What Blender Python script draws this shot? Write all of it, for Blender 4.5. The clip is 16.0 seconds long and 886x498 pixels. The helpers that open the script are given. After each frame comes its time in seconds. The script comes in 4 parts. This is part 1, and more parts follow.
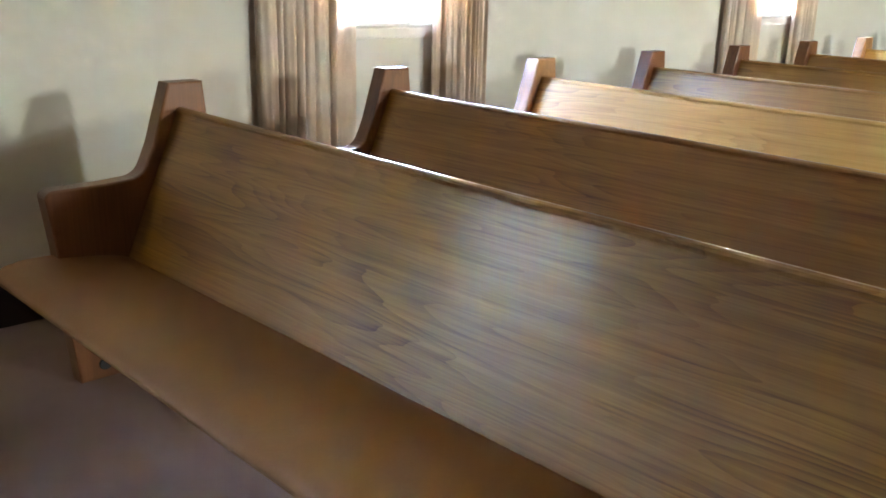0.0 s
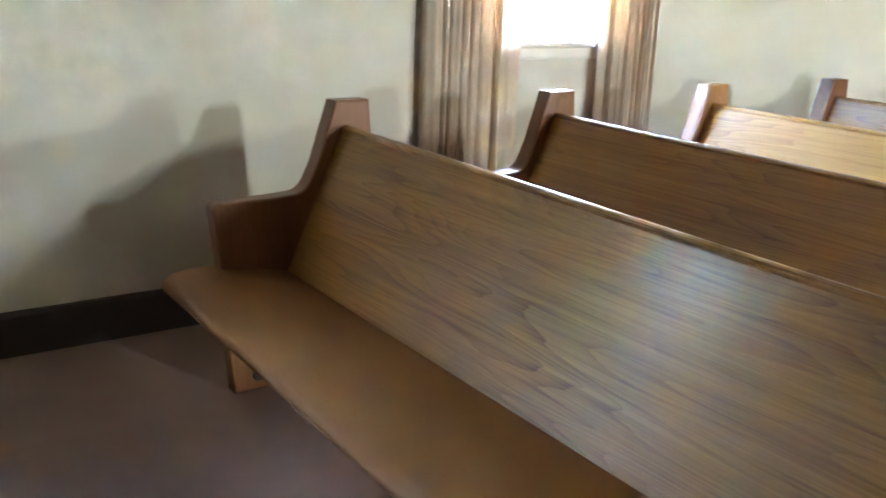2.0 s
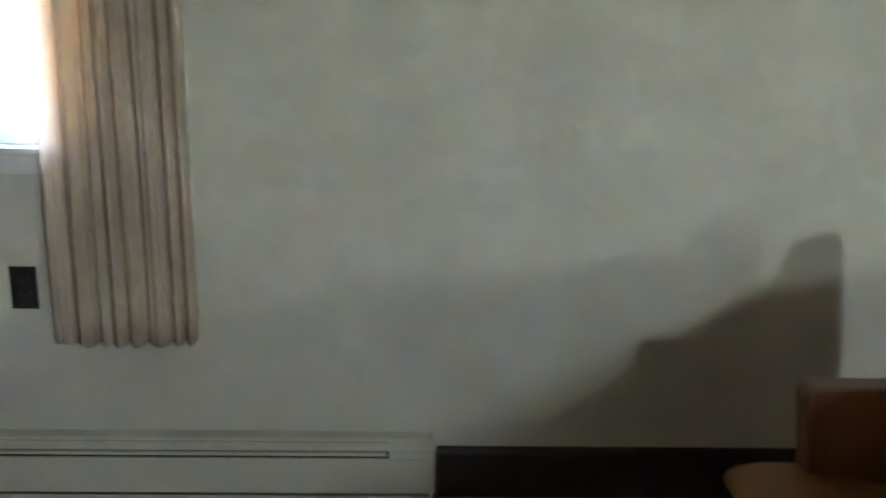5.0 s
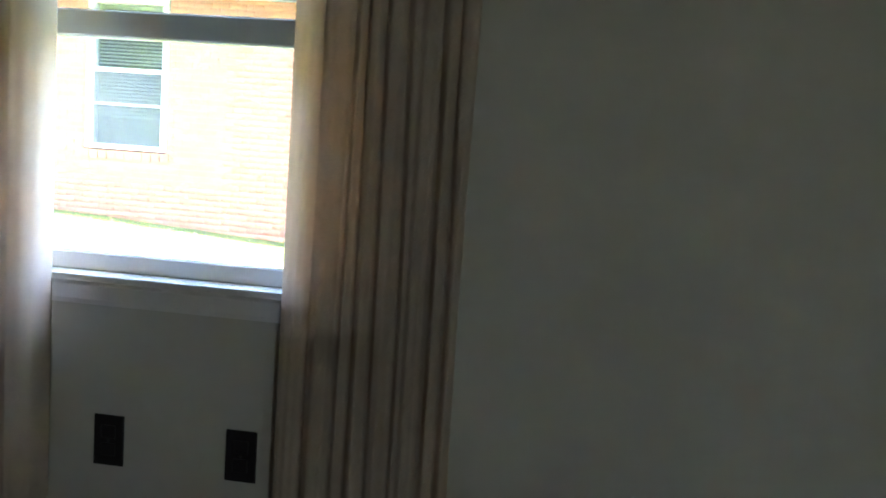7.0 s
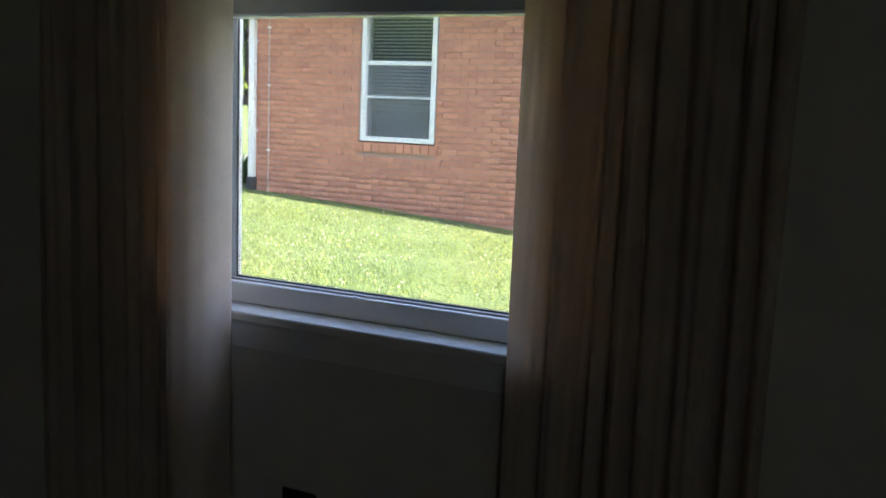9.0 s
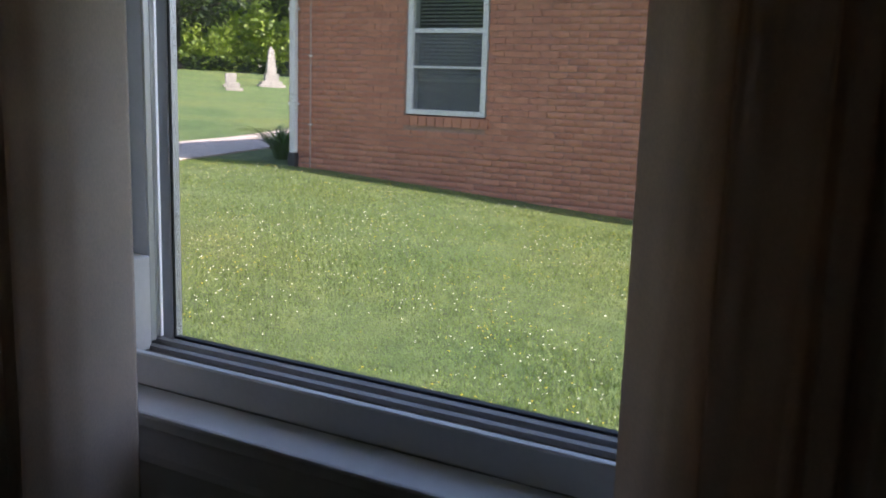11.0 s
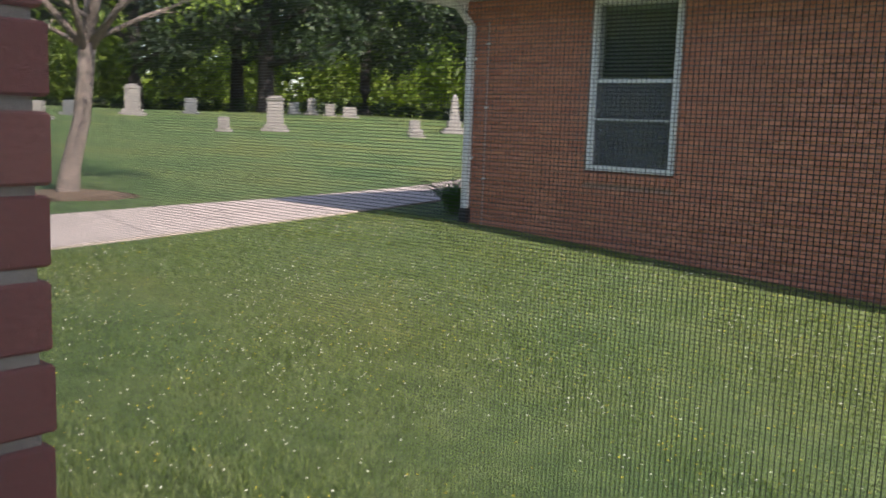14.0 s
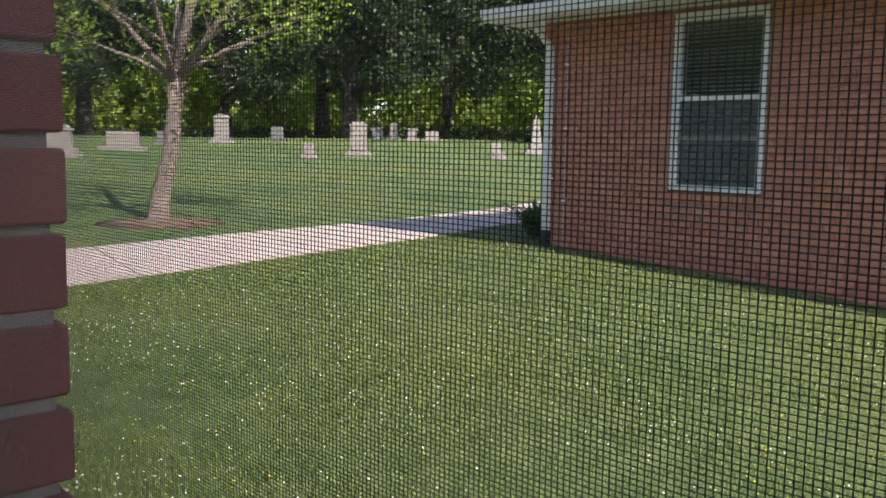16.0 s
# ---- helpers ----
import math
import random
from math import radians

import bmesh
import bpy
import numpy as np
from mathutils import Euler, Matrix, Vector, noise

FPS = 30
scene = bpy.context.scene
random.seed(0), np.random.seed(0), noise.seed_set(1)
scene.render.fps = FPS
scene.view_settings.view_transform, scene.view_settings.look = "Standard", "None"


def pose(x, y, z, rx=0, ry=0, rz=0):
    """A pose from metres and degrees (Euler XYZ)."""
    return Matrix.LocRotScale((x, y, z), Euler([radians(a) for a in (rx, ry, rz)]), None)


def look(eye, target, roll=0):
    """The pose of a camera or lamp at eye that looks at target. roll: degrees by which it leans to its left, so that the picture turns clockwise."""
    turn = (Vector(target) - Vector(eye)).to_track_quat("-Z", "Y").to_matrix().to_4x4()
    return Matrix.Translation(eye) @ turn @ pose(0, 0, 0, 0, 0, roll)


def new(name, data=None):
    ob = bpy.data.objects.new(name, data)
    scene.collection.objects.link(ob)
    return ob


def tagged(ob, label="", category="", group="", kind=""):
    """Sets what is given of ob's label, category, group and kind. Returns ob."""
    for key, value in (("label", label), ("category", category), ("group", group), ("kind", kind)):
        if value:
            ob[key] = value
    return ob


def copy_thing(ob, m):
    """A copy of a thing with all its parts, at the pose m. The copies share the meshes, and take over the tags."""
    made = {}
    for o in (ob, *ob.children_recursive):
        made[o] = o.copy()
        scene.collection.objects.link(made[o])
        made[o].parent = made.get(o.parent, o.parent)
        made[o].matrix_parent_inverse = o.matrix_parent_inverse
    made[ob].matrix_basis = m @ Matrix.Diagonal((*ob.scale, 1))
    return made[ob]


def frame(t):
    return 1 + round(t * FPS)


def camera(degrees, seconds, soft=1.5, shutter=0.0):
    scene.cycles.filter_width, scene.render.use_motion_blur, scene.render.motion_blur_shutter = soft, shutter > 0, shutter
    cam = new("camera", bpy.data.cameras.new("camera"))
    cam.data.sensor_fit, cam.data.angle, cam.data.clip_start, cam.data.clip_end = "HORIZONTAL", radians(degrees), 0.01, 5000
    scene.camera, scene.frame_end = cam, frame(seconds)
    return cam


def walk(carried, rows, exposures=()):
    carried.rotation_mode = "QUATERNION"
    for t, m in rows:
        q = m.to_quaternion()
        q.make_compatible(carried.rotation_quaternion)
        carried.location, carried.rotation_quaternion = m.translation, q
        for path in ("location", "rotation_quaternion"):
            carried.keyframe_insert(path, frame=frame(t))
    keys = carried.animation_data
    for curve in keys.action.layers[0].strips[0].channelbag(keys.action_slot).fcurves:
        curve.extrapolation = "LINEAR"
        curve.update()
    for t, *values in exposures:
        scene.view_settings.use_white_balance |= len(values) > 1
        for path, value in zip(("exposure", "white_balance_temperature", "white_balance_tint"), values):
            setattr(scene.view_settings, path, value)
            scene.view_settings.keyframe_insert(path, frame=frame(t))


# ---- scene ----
cam = camera(52.5, 16.0, soft=1.7, shutter=0.4)
PATH = [
    (0, (-0.1, -2.983, 1.125), (1.23, -1.604, 0.551), 1.3),
    (0.5, (-0.095, -2.981, 1.125), (1.217, -1.586, 0.548), 1.4),
    (1, (-0.105, -2.958, 1.135), (1.173, -1.533, 0.554), 1.9),
    (1.5, (-0.098, -2.924, 1.147), (1.096, -1.426, 0.571), 2.1),
    (2, (-0.087, -2.881, 1.142), (1.008, -1.302, 0.588), 2.1),
    (2.5, (-0.091, -2.806, 1.152), (0.907, -1.158, 0.614), 2.1),
    (3, (-0.1, -2.701, 1.157), (0.833, -1.007, 0.646), 1.6),
    (3.5, (-0.128, -2.605, 1.178), (0.696, -0.852, 0.68), 1.1),
    (4, (-0.142, -2.52, 1.193), (0.469, -0.679, 0.706), 1.4),
    (4.5, (-0.076, -2.401, 1.222), (0.227, -0.487, 0.727), 0.5),
    (5, (-0.028, -2.261, 1.248), (0.012, -0.318, 0.776), 0.9),
    (5.2, (-0.03, -2.205, 1.238), (-0.103, 0.000, 0.755), 1.2),
    (7.4, (-0.468, -1.691, 1.284), (-0.818, 0.265, 1.056), 4.0),
    (8, (-0.49, -1.52, 1.287), (-1.072, 0.378, 1.039), 3.3),
    (8.5, (-0.491, -1.386, 1.298), (-1.279, 0.433, 1.03), 2.5),
    (11, (-0.79, -0.671, 1.304), (-1.738, 1.053, 0.943), 1.9),
    (11.5, (-0.824, -0.548, 1.287), (-1.935, 1.074, 0.919), 2.9),
    (12, (-0.863, -0.46, 1.299), (-2.051, 1.096, 0.886), 2.8),
    (12.5, (-1.033, -0.299, 1.294), (-2.142, 1.317, 0.898), 3.9),
    (13, (-1.100, -0.205, 1.338), (-2.111, 1.495, 1.041), 3.9),
    (13.5, (-1.079, -0.129, 1.371), (-2.191, 1.517, 1.133), 3.0),
    (14, (-1.136, -0.030, 1.394), (-2.420, 1.477, 1.116), 2.1),
    (14.5, (-1.127, 0.008, 1.394), (-2.506, 1.430, 1.122), 1.7),
    (15, (-1.144, 0.030, 1.396), (-2.535, 1.446, 1.152), 1.6),
    (15.5, (-1.143, 0.034, 1.398), (-2.551, 1.434, 1.158), 1.2),
    (16, (-1.142, 0.038, 1.399), (-2.568, 1.422, 1.165), 0.8),
]
walk(cam, [(t, look(eye, target, roll)) for t, eye, target, roll in PATH], exposures=[(0, 8.25, 6850, 15), (2, 8.35, 6600, 13), (3.5, 8.2, 6250, 11), (4, 8.05, 6200, 10), (4.5, 7.75, 6200, 9), (5, 7.4, 6200, 9), (6.3, 6.05, 6250, 8), (7.5, 5.0, 6300, 7), (8, 4.3, 6350, 9), (8.5, 3.72, 6400, 10), (9.5, 2.75, 6450, 14), (11, 1.9, 6450, 16), (11.5, 1.6, 6450, 16), (12, 1.4, 6450, 15), (13, 1.15, 6500, 14), (14, 1.02, 6550, 14), (16, .92, 6600, 14)])

# ---- world, sun, lamps in the windows ----
world = bpy.data.worlds.new("sky")
scene.world = world
world.use_nodes = True
sky_node = world.node_tree.nodes.new("ShaderNodeTexSky")
sky_node.sky_type, sky_node.sun_disc = 'NISHITA', False
sky_node.sun_elevation, sky_node.sun_rotation = radians(44), radians(92)
world.node_tree.nodes["Background"].inputs[1].default_value = 0.15
world.node_tree.links.new(sky_node.outputs[0], world.node_tree.nodes["Background"].inputs[0])
sun = new("sun", bpy.data.lights.new("sun", 'SUN'))
sun.data.energy, sun.data.angle, sun.data.color = 4.5, radians(0.53), (1, .94, .85)
sun.matrix_world = look((0, 0, 0), (-.72, .035, -.69))

SOUTH_Y = -9.3
SOUTH_X, SOUTH_Z = (3.75, 7.42), ((1.78, 1.24), (2.52, 1.76))
for wx, watts, lamp_z, lamp_h, tint in ((3.75, .74, 2.16, .6, (.91, 1, .90)), (7.42, .95, 1.5, .4, (.90, 1, .88))):
    lamp = new("south_window_daylight", bpy.data.lights.new("south_window_daylight", 'AREA'))
    lamp.data.shape, lamp.data.size, lamp.data.size_y = 'RECTANGLE', .42, lamp_h
    lamp.data.energy, lamp.data.color = watts, tint
    lamp.matrix_world = look((wx, SOUTH_Y - .1, lamp_z), (wx, 0, lamp_z - .4))

# ---- materials ----
def material(name):
    m = bpy.data.materials.new(name)
    m.use_nodes = True
    return m, m.node_tree, m.node_tree.nodes["Principled BSDF"]

def node(nt, kind, **inputs):
    n = nt.nodes.new(kind)
    for k, v in inputs.items():
        n.inputs[k.replace("_", " ")].default_value = v
    return n

def ramp(nt, fac, stops):
    r = nt.nodes.new("ShaderNodeValToRGB")
    while len(r.color_ramp.elements) < len(stops):
        r.color_ramp.elements.new(.5)
    for e, (p, c) in zip(r.color_ramp.elements, stops):
        e.position, e.color = p, (*c, 1)
    nt.links.new(fac, r.inputs[0])
    return r.outputs[0]

def coords(nt, scale=(1, 1, 1), kind="Object"):
    tc = nt.nodes.new("ShaderNodeTexCoord")
    mp = nt.nodes.new("ShaderNodeMapping")
    mp.inputs["Scale"].default_value = scale
    nt.links.new(tc.outputs[kind], mp.inputs[0])
    return mp.outputs[0]

def noise_tex(nt, vec, scale, detail=3, rough=.55):
    n = node(nt, "ShaderNodeTexNoise", Scale=scale, Detail=detail, Roughness=rough)
    nt.links.new(vec, n.inputs[0])
    return n.outputs[0]

def math_node(nt, op, a, b=None):
    n = nt.nodes.new("ShaderNodeMath")
    n.operation = op
    for i, v in enumerate((a, b)):
        if v is None:
            continue
        if isinstance(v, (int, float)):
            n.inputs[i].default_value = v
        else:
            nt.links.new(v, n.inputs[i])
    return n.outputs[0]

def mix_col(nt, fac, a, b, mode='MIX'):
    n = nt.nodes.new("ShaderNodeMix")
    n.data_type, n.blend_type = 'RGBA', mode
    for i, v in ((0, fac), (6, a), (7, b)):
        if isinstance(v, (int, float)):
            n.inputs[i].default_value = v
        elif isinstance(v, tuple):
            n.inputs[i].default_value = (*v, 1)
        else:
            nt.links.new(v, n.inputs[i])
    return n.outputs[2]

def bump(nt, bsdf, height, strength=.3, dist=.002):
    b = node(nt, "ShaderNodeBump", Strength=strength, Distance=dist)
    nt.links.new(height, b.inputs["Height"])
    nt.links.new(b.outputs[0], bsdf.inputs["Normal"])

def plain(name, col, rough=.5, metal=0.0, vary=.12, scale=8, bumps=.15, bdist=.001):
    """Two-scale mottled paint, plastic or stone."""
    m, nt, b = material(name)
    v = coords(nt)
    big, fine = noise_tex(nt, v, scale, 4), noise_tex(nt, v, scale * 22, 3)
    f = math_node(nt, 'ADD', math_node(nt, 'MULTIPLY', big, .65), math_node(nt, 'MULTIPLY', fine, .35))
    lo, hi = tuple(c * (1 - vary) for c in col), tuple(min(1, c * (1 + vary)) for c in col)
    nt.links.new(ramp(nt, f, [(.3, lo), (.7, hi)]), b.inputs["Base Color"])
    b.inputs["Roughness"].default_value, b.inputs["Metallic"].default_value = rough, metal
    bump(nt, b, fine, bumps, bdist)
    return m

def oak(name, dark, mid, light, axis="y", rough=.42):
    """Plain-sawn oak with long cathedral figure along the given axis, under worn varnish."""
    m, nt, b = material(name)
    oi = nt.nodes.new("ShaderNodeObjectInfo")
    tc = nt.nodes.new("ShaderNodeTexCoord")
    add = nt.nodes.new("ShaderNodeVectorMath")
    add.operation = 'ADD'
    shift = node(nt, "ShaderNodeCombineXYZ")
    nt.links.new(math_node(nt, 'MULTIPLY', oi.outputs["Random"], 31.0), shift.inputs[1])
    nt.links.new(math_node(nt, 'MULTIPLY', oi.outputs["Random"], 13.0), shift.inputs[2])
    nt.links.new(tc.outputs["Object"], add.inputs[0])
    nt.links.new(shift.outputs[0], add.inputs[1])
    def mapped(sx, sl, sz):
        mp = nt.nodes.new("ShaderNodeMapping")
        mp.inputs["Scale"].default_value = (sx, sl, sz) if axis == "y" else (sx, sz, sl)
        nt.links.new(add.outputs[0], mp.inputs[0])
        return mp.outputs[0]
    figure = noise_tex(nt, mapped(2.0, .42, 6.5), 1.0, 2.6, .55)
    rings = math_node(nt, 'FRACT', math_node(nt, 'MULTIPLY', figure, 30.0))
    rings = math_node(nt, 'POWER', rings, 2.2)
    where = noise_tex(nt, mapped(1.5, 1.3, 4.0), 1.0, 2, .5)
    rings = math_node(nt, 'MULTIPLY', rings, ramp(nt, where, [(.40, (.12, .12, .12)), (.62, (1, 1, 1))]))
    pores = noise_tex(nt, mapped(120, 3.2, 300), 1.0, 3, .7)
    streak = noise_tex(nt, mapped(10, .55, 34), 1.0, 4, .65)
    f = math_node(nt, 'ADD', math_node(nt, 'MULTIPLY', pores, .46), math_node(nt, 'MULTIPLY', streak, .54))
    f = math_node(nt, 'SUBTRACT', f, math_node(nt, 'MULTIPLY', rings, .20))
    nt.links.new(ramp(nt, f, [(.22, dark), (.48, mid), (.72, light)]), b.inputs["Base Color"])
    nt.links.new(ramp(nt, pores, [(.3, (rough + .10,) * 3), (.7, (rough,) * 3)]), b.inputs["Roughness"])
    b.inputs["Coat Weight"].default_value, b.inputs["Coat Roughness"].default_value = .34, .30
    b.inputs["Specular IOR Level"].default_value = .36
    bump(nt, b, pores, .15, .0006)
    return m

M_OAK = oak("dark_stained_oak", (.130, .046, .008), (.340, .150, .026), (.47, .235, .048))
M_OAK_END = oak("dark_stained_oak_end", (.105, .034, .012), (.200, .072, .024), (.265, .102, .036), "z")
M_GOLD = oak("golden_oak", (.34, .145, .026), (.56, .285, .055), (.66, .37, .090))
M_GOLD_END = oak("golden_oak_end", (.24, .105, .04), (.38, .185, .07), (.48, .26, .105), "z")
M_VINYL = plain("tan_vinyl", (.30, .120, .027), .58, vary=.10, scale=5, bumps=.25, bdist=.0008)
M_WALL = plain("cream_wall_paint", (.66, .645, .60), .75, vary=.025, scale=1.3, bumps=.12, bdist=.0012)
# Unseen ceiling and walls: tones chosen to set the room's bounced light.
M_CEIL = plain("ceiling_bounce_tone", (.42, .37, .31), .7, vary=.2, scale=1.5)
M_UNSEEN_WALL = plain("unseen_wall_tone", (.36, .30, .245), .6, vary=.2, scale=1.5)
M_BASE = plain("dark_vinyl_baseboard", (.028, .018, .017), .45, vary=.2, scale=3)
M_HEAT = plain("heater_enamel", (.72, .71, .66), .4, vary=.04, scale=3)
# Dark metal: painted shade inside the heater slots, and the outlet screws.
M_SLOT = plain("slot_shade_and_screw", (.05, .047, .045), .6, .3)
M_TRIM = plain("window_paint", (.84, .83, .82), .42, vary=.06, scale=7)
M_ALU = plain("white_aluminium", (.62, .63, .65), .35, .25, vary=.06, scale=9)
M_DIRT = plain("dusty_track", (.20, .165, .14), .85, vary=.35, scale=26)
M_DUSTY = plain("dusty_aluminium", (.36, .34, .33), .55, .1, vary=.22, scale=18)
M_RUB = plain("black_gasket", (.015, .015, .016), .6)
M_PLATE = plain("black_plate", (.012, .011, .012), .38, vary=.1)
M_WIRE = plain("screen_wire", (.10, .10, .105), .5, .2)
M_WHITE = plain("weathered_white_paint", (.62, .62, .61), .5, vary=.08, scale=5)
M_CONC = plain("concrete", (.42, .345, .305), .85, vary=.14, scale=3, bumps=.5, bdist=.004)
M_STONE = plain("weathered_marble", (.27, .24, .215), .8, vary=.22, scale=6, bumps=.5, bdist=.004)
# Granite darkened so its colour carries the tree shade on the low stones.
M_SHADESTONE = plain("shade_toned_granite", (.15, .15, .145), .7, vary=.2, scale=6)
M_BARK = plain("bark", (.30, .235, .20), .9, vary=.45, scale=9, bumps=1.0, bdist=.02)
M_DARKBARK = plain("dark_bark", (.045, .036, .03), .9, vary=.4, scale=5, bumps=1.0, bdist=.03)
M_MULCH = plain("mulch", (.22, .15, .10), .95, vary=.5, scale=30, bumps=1.0, bdist=.02)
M_SHINGLE = plain("shingles", (.10, .085, .075), .9, vary=.3, scale=12)
# Near-black colour standing in for the darkness of an unlit room.
M_ROOM = plain("room_dark_tone", (.06, .065, .06), .9)
M_BLIND = plain("window_blind", (.25, .265, .235), .6, vary=.10)
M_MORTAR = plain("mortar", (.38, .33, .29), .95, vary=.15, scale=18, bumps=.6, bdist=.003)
M_PINKMORTAR = plain("pink_mortar", (.32, .205, .16), .95, vary=.15, scale=18, bumps=.6, bdist=.003)
M_BOOT = plain("black_drain_boot", (.02, .02, .022), .6)
M_FOUND = plain("stained_foundation", (.20, .145, .125), .95, vary=.25, scale=4, bumps=.6, bdist=.006)

def carpet():
    m, nt, b = material("brown_carpet")
    v = coords(nt)
    fine, big = noise_tex(nt, v, 420, 2), noise_tex(nt, v, 2.2, 4)
    f = math_node(nt, 'ADD', math_node(nt, 'MULTIPLY', fine, .6), math_node(nt, 'MULTIPLY', big, .4))
    nt.links.new(ramp(nt, f, [(.3, (0.145, 0.088, 0.073)), (.7, (0.345, 0.222, 0.185))]), b.inputs["Base Color"])
    b.inputs["Roughness"].default_value = .95
    bump(nt, b, fine, .8, .004)
    return m
M_CARPET = carpet()

def cloth(name, col, through_light):
    m, nt, b = material(name)
    v = coords(nt)
    weave, slub = noise_tex(nt, coords(nt, (900, 900, 260)), 1, 2), noise_tex(nt, v, 14, 4)
    f = math_node(nt, 'ADD', math_node(nt, 'MULTIPLY', weave, .5), math_node(nt, 'MULTIPLY', slub, .5))
    c = ramp(nt, f, [(.3, tuple(x * .86 for x in col)), (.7, tuple(min(1, x * 1.1) for x in col))])
    nt.links.new(c, b.inputs["Base Color"])
    b.inputs["Roughness"].default_value = .9
    bump(nt, b, weave, .25, .0008)
    t = nt.nodes.new("ShaderNodeBsdfTranslucent")
    nt.links.new(mix_col(nt, 1.0, c, (1, .90, .81), 'MULTIPLY'), t.inputs[0])
    mx = nt.nodes.new("ShaderNodeMixShader")
    mx.inputs[0].default_value = through_light
    nt.links.new(b.outputs[0], mx.inputs[1])
    nt.links.new(t.outputs[0], mx.inputs[2])
    nt.links.new(mx.outputs[0], nt.nodes["Material Output"].inputs[0])
    return m
M_CURTAIN = cloth("beige_linen", (.82, .75, .68), .50)

def leaf(name, lo, hi, back):
    m, nt, b = material(name)
    g = nt.nodes.new("ShaderNodeNewGeometry")
    c = ramp(nt, g.outputs["Random Per Island"], [(.0, lo), (1.0, hi)])
    nt.links.new(c, b.inputs["Base Color"])
    b.inputs["Roughness"].default_value = .55
    t = nt.nodes.new("ShaderNodeBsdfTranslucent")
    nt.links.new(mix_col(nt, 1.0, c, back, 'MULTIPLY'), t.inputs[0])
    mx = nt.nodes.new("ShaderNodeMixShader")
    mx.inputs[0].default_value = .35
    nt.links.new(b.outputs[0], mx.inputs[1])
    nt.links.new(t.outputs[0], mx.inputs[2])
    nt.links.new(mx.outputs[0], nt.nodes["Material Output"].inputs[0])
    return m
M_BLADE = leaf("grass_blades", (.058, .106, .019), (.275, .33, .11), (1.2, 1.25, .6))
# Two leaf tones: bright for sunlit foliage, dark with the crowns' shade put in.
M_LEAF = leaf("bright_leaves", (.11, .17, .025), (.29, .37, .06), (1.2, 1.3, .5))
M_LEAFS = leaf("shade_toned_leaves", (.012, .026, .010), (.060, .092, .030), (1, 1.2, .5))
M_LILY = leaf("lily_leaves", (.05, .11, .025), (.12, .20, .05), (1, 1.2, .5))
M_PETAL = plain("white_clover", (.75, .75, .66), .7)
M_YELLOW = plain("yellow_flower", (.65, .52, .03), .6)

def lawn():
    m, nt, b = material("lawn")
    v = coords(nt)
    fine, mid, big = noise_tex(nt, v, 55, 4, .7), noise_tex(nt, v, 5, 4), noise_tex(nt, v, .45, 3)
    f = math_node(nt, 'ADD', math_node(nt, 'MULTIPLY', fine, .55), math_node(nt, 'MULTIPLY', mid, .45))
    c = ramp(nt, f, [(.30, (.031, .061, .015)), (.5, (.097, .142, .036)), (.70, (.195, .22, .085))])
    dry = ramp(nt, big, [(.34, (.62, .78, .66)), (.5, (1, 1, 1)), (.66, (1.18, 1.0, .80))])
    nt.links.new(mix_col(nt, 1.0, c, dry, 'MULTIPLY'), b.inputs["Base Color"])
    b.inputs["Roughness"].default_value = .9
    bump(nt, b, fine, 1.0, .03)
    return m
M_LAWN = lawn()

def brick_mat(name, lo, hi):
    m, nt, b = material(name)
    oi, g = nt.nodes.new("ShaderNodeObjectInfo"), nt.nodes.new("ShaderNodeNewGeometry")
    r = math_node(nt, 'FRACT', math_node(nt, 'ADD', oi.outputs["Random"], g.outputs["Random Per Island"]))
    v = coords(nt)
    fine, mid = noise_tex(nt, v, 160, 3, .7), noise_tex(nt, v, 16, 4)
    f = math_node(nt, 'ADD', math_node(nt, 'MULTIPLY', r, .5), math_node(nt, 'MULTIPLY', math_node(nt, 'ADD', fine, mid), .27))
    nt.links.new(ramp(nt, f, [(.25, lo), (.8, hi)]), b.inputs["Base Color"])
    b.inputs["Roughness"].default_value = .88
    bump(nt, b, fine, .7, .003)
    return m
M_BRICK = brick_mat("orange_red_brick", (.372, .150, .094), (.485, .212, .130))
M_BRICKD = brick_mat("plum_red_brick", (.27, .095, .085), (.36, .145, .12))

def glass(name):
    m, nt, b = material(name)
    b.inputs["Base Color"].default_value = (.93, .97, .95, 1)
    b.inputs["Roughness"].default_value, b.inputs["IOR"].default_value = .01, 1.45
    b.inputs["Transmission Weight"].default_value = 1.0
    return m
M_GLASS = glass("window_glass")

def fine_screen():
    m, nt, b = material("fine_grey_screen")
    b.inputs["Base Color"].default_value, b.inputs["Roughness"].default_value = (.15, .16, .17, 1), .6
    t, mx = nt.nodes.new("ShaderNodeBsdfTransparent"), nt.nodes.new("ShaderNodeMixShader")
    nt.links.new(ramp(nt, noise_tex(nt, coords(nt), 3, 3), [(.3, (.30,) * 3), (.7, (.40,) * 3)]), mx.inputs[0])
    nt.links.new(t.outputs[0], mx.inputs[1])
    nt.links.new(b.outputs[0], mx.inputs[2])
    nt.links.new(mx.outputs[0], nt.nodes["Material Output"].inputs[0])
    return m
M_FINESCREEN = fine_screen()

# ---- mesh helpers ----
def obj(name, bm, mats, parent=None, label="", smooth=False):
    me = bpy.data.meshes.new(name)
    bm.to_mesh(me)
    bm.free()
    for m in (mats if isinstance(mats, (list, tuple)) else [mats]):
        me.materials.append(m)
    if smooth:
        me.polygons.foreach_set("use_smooth", [True] * len(me.polygons))
    ob = new(name, me)
    ob.parent = parent
    if label:
        tagged(ob, label)
    return ob

def part(name, bm, mats, parent, label="", smooth=False):
    return obj(name, bm, mats, parent, label, smooth)

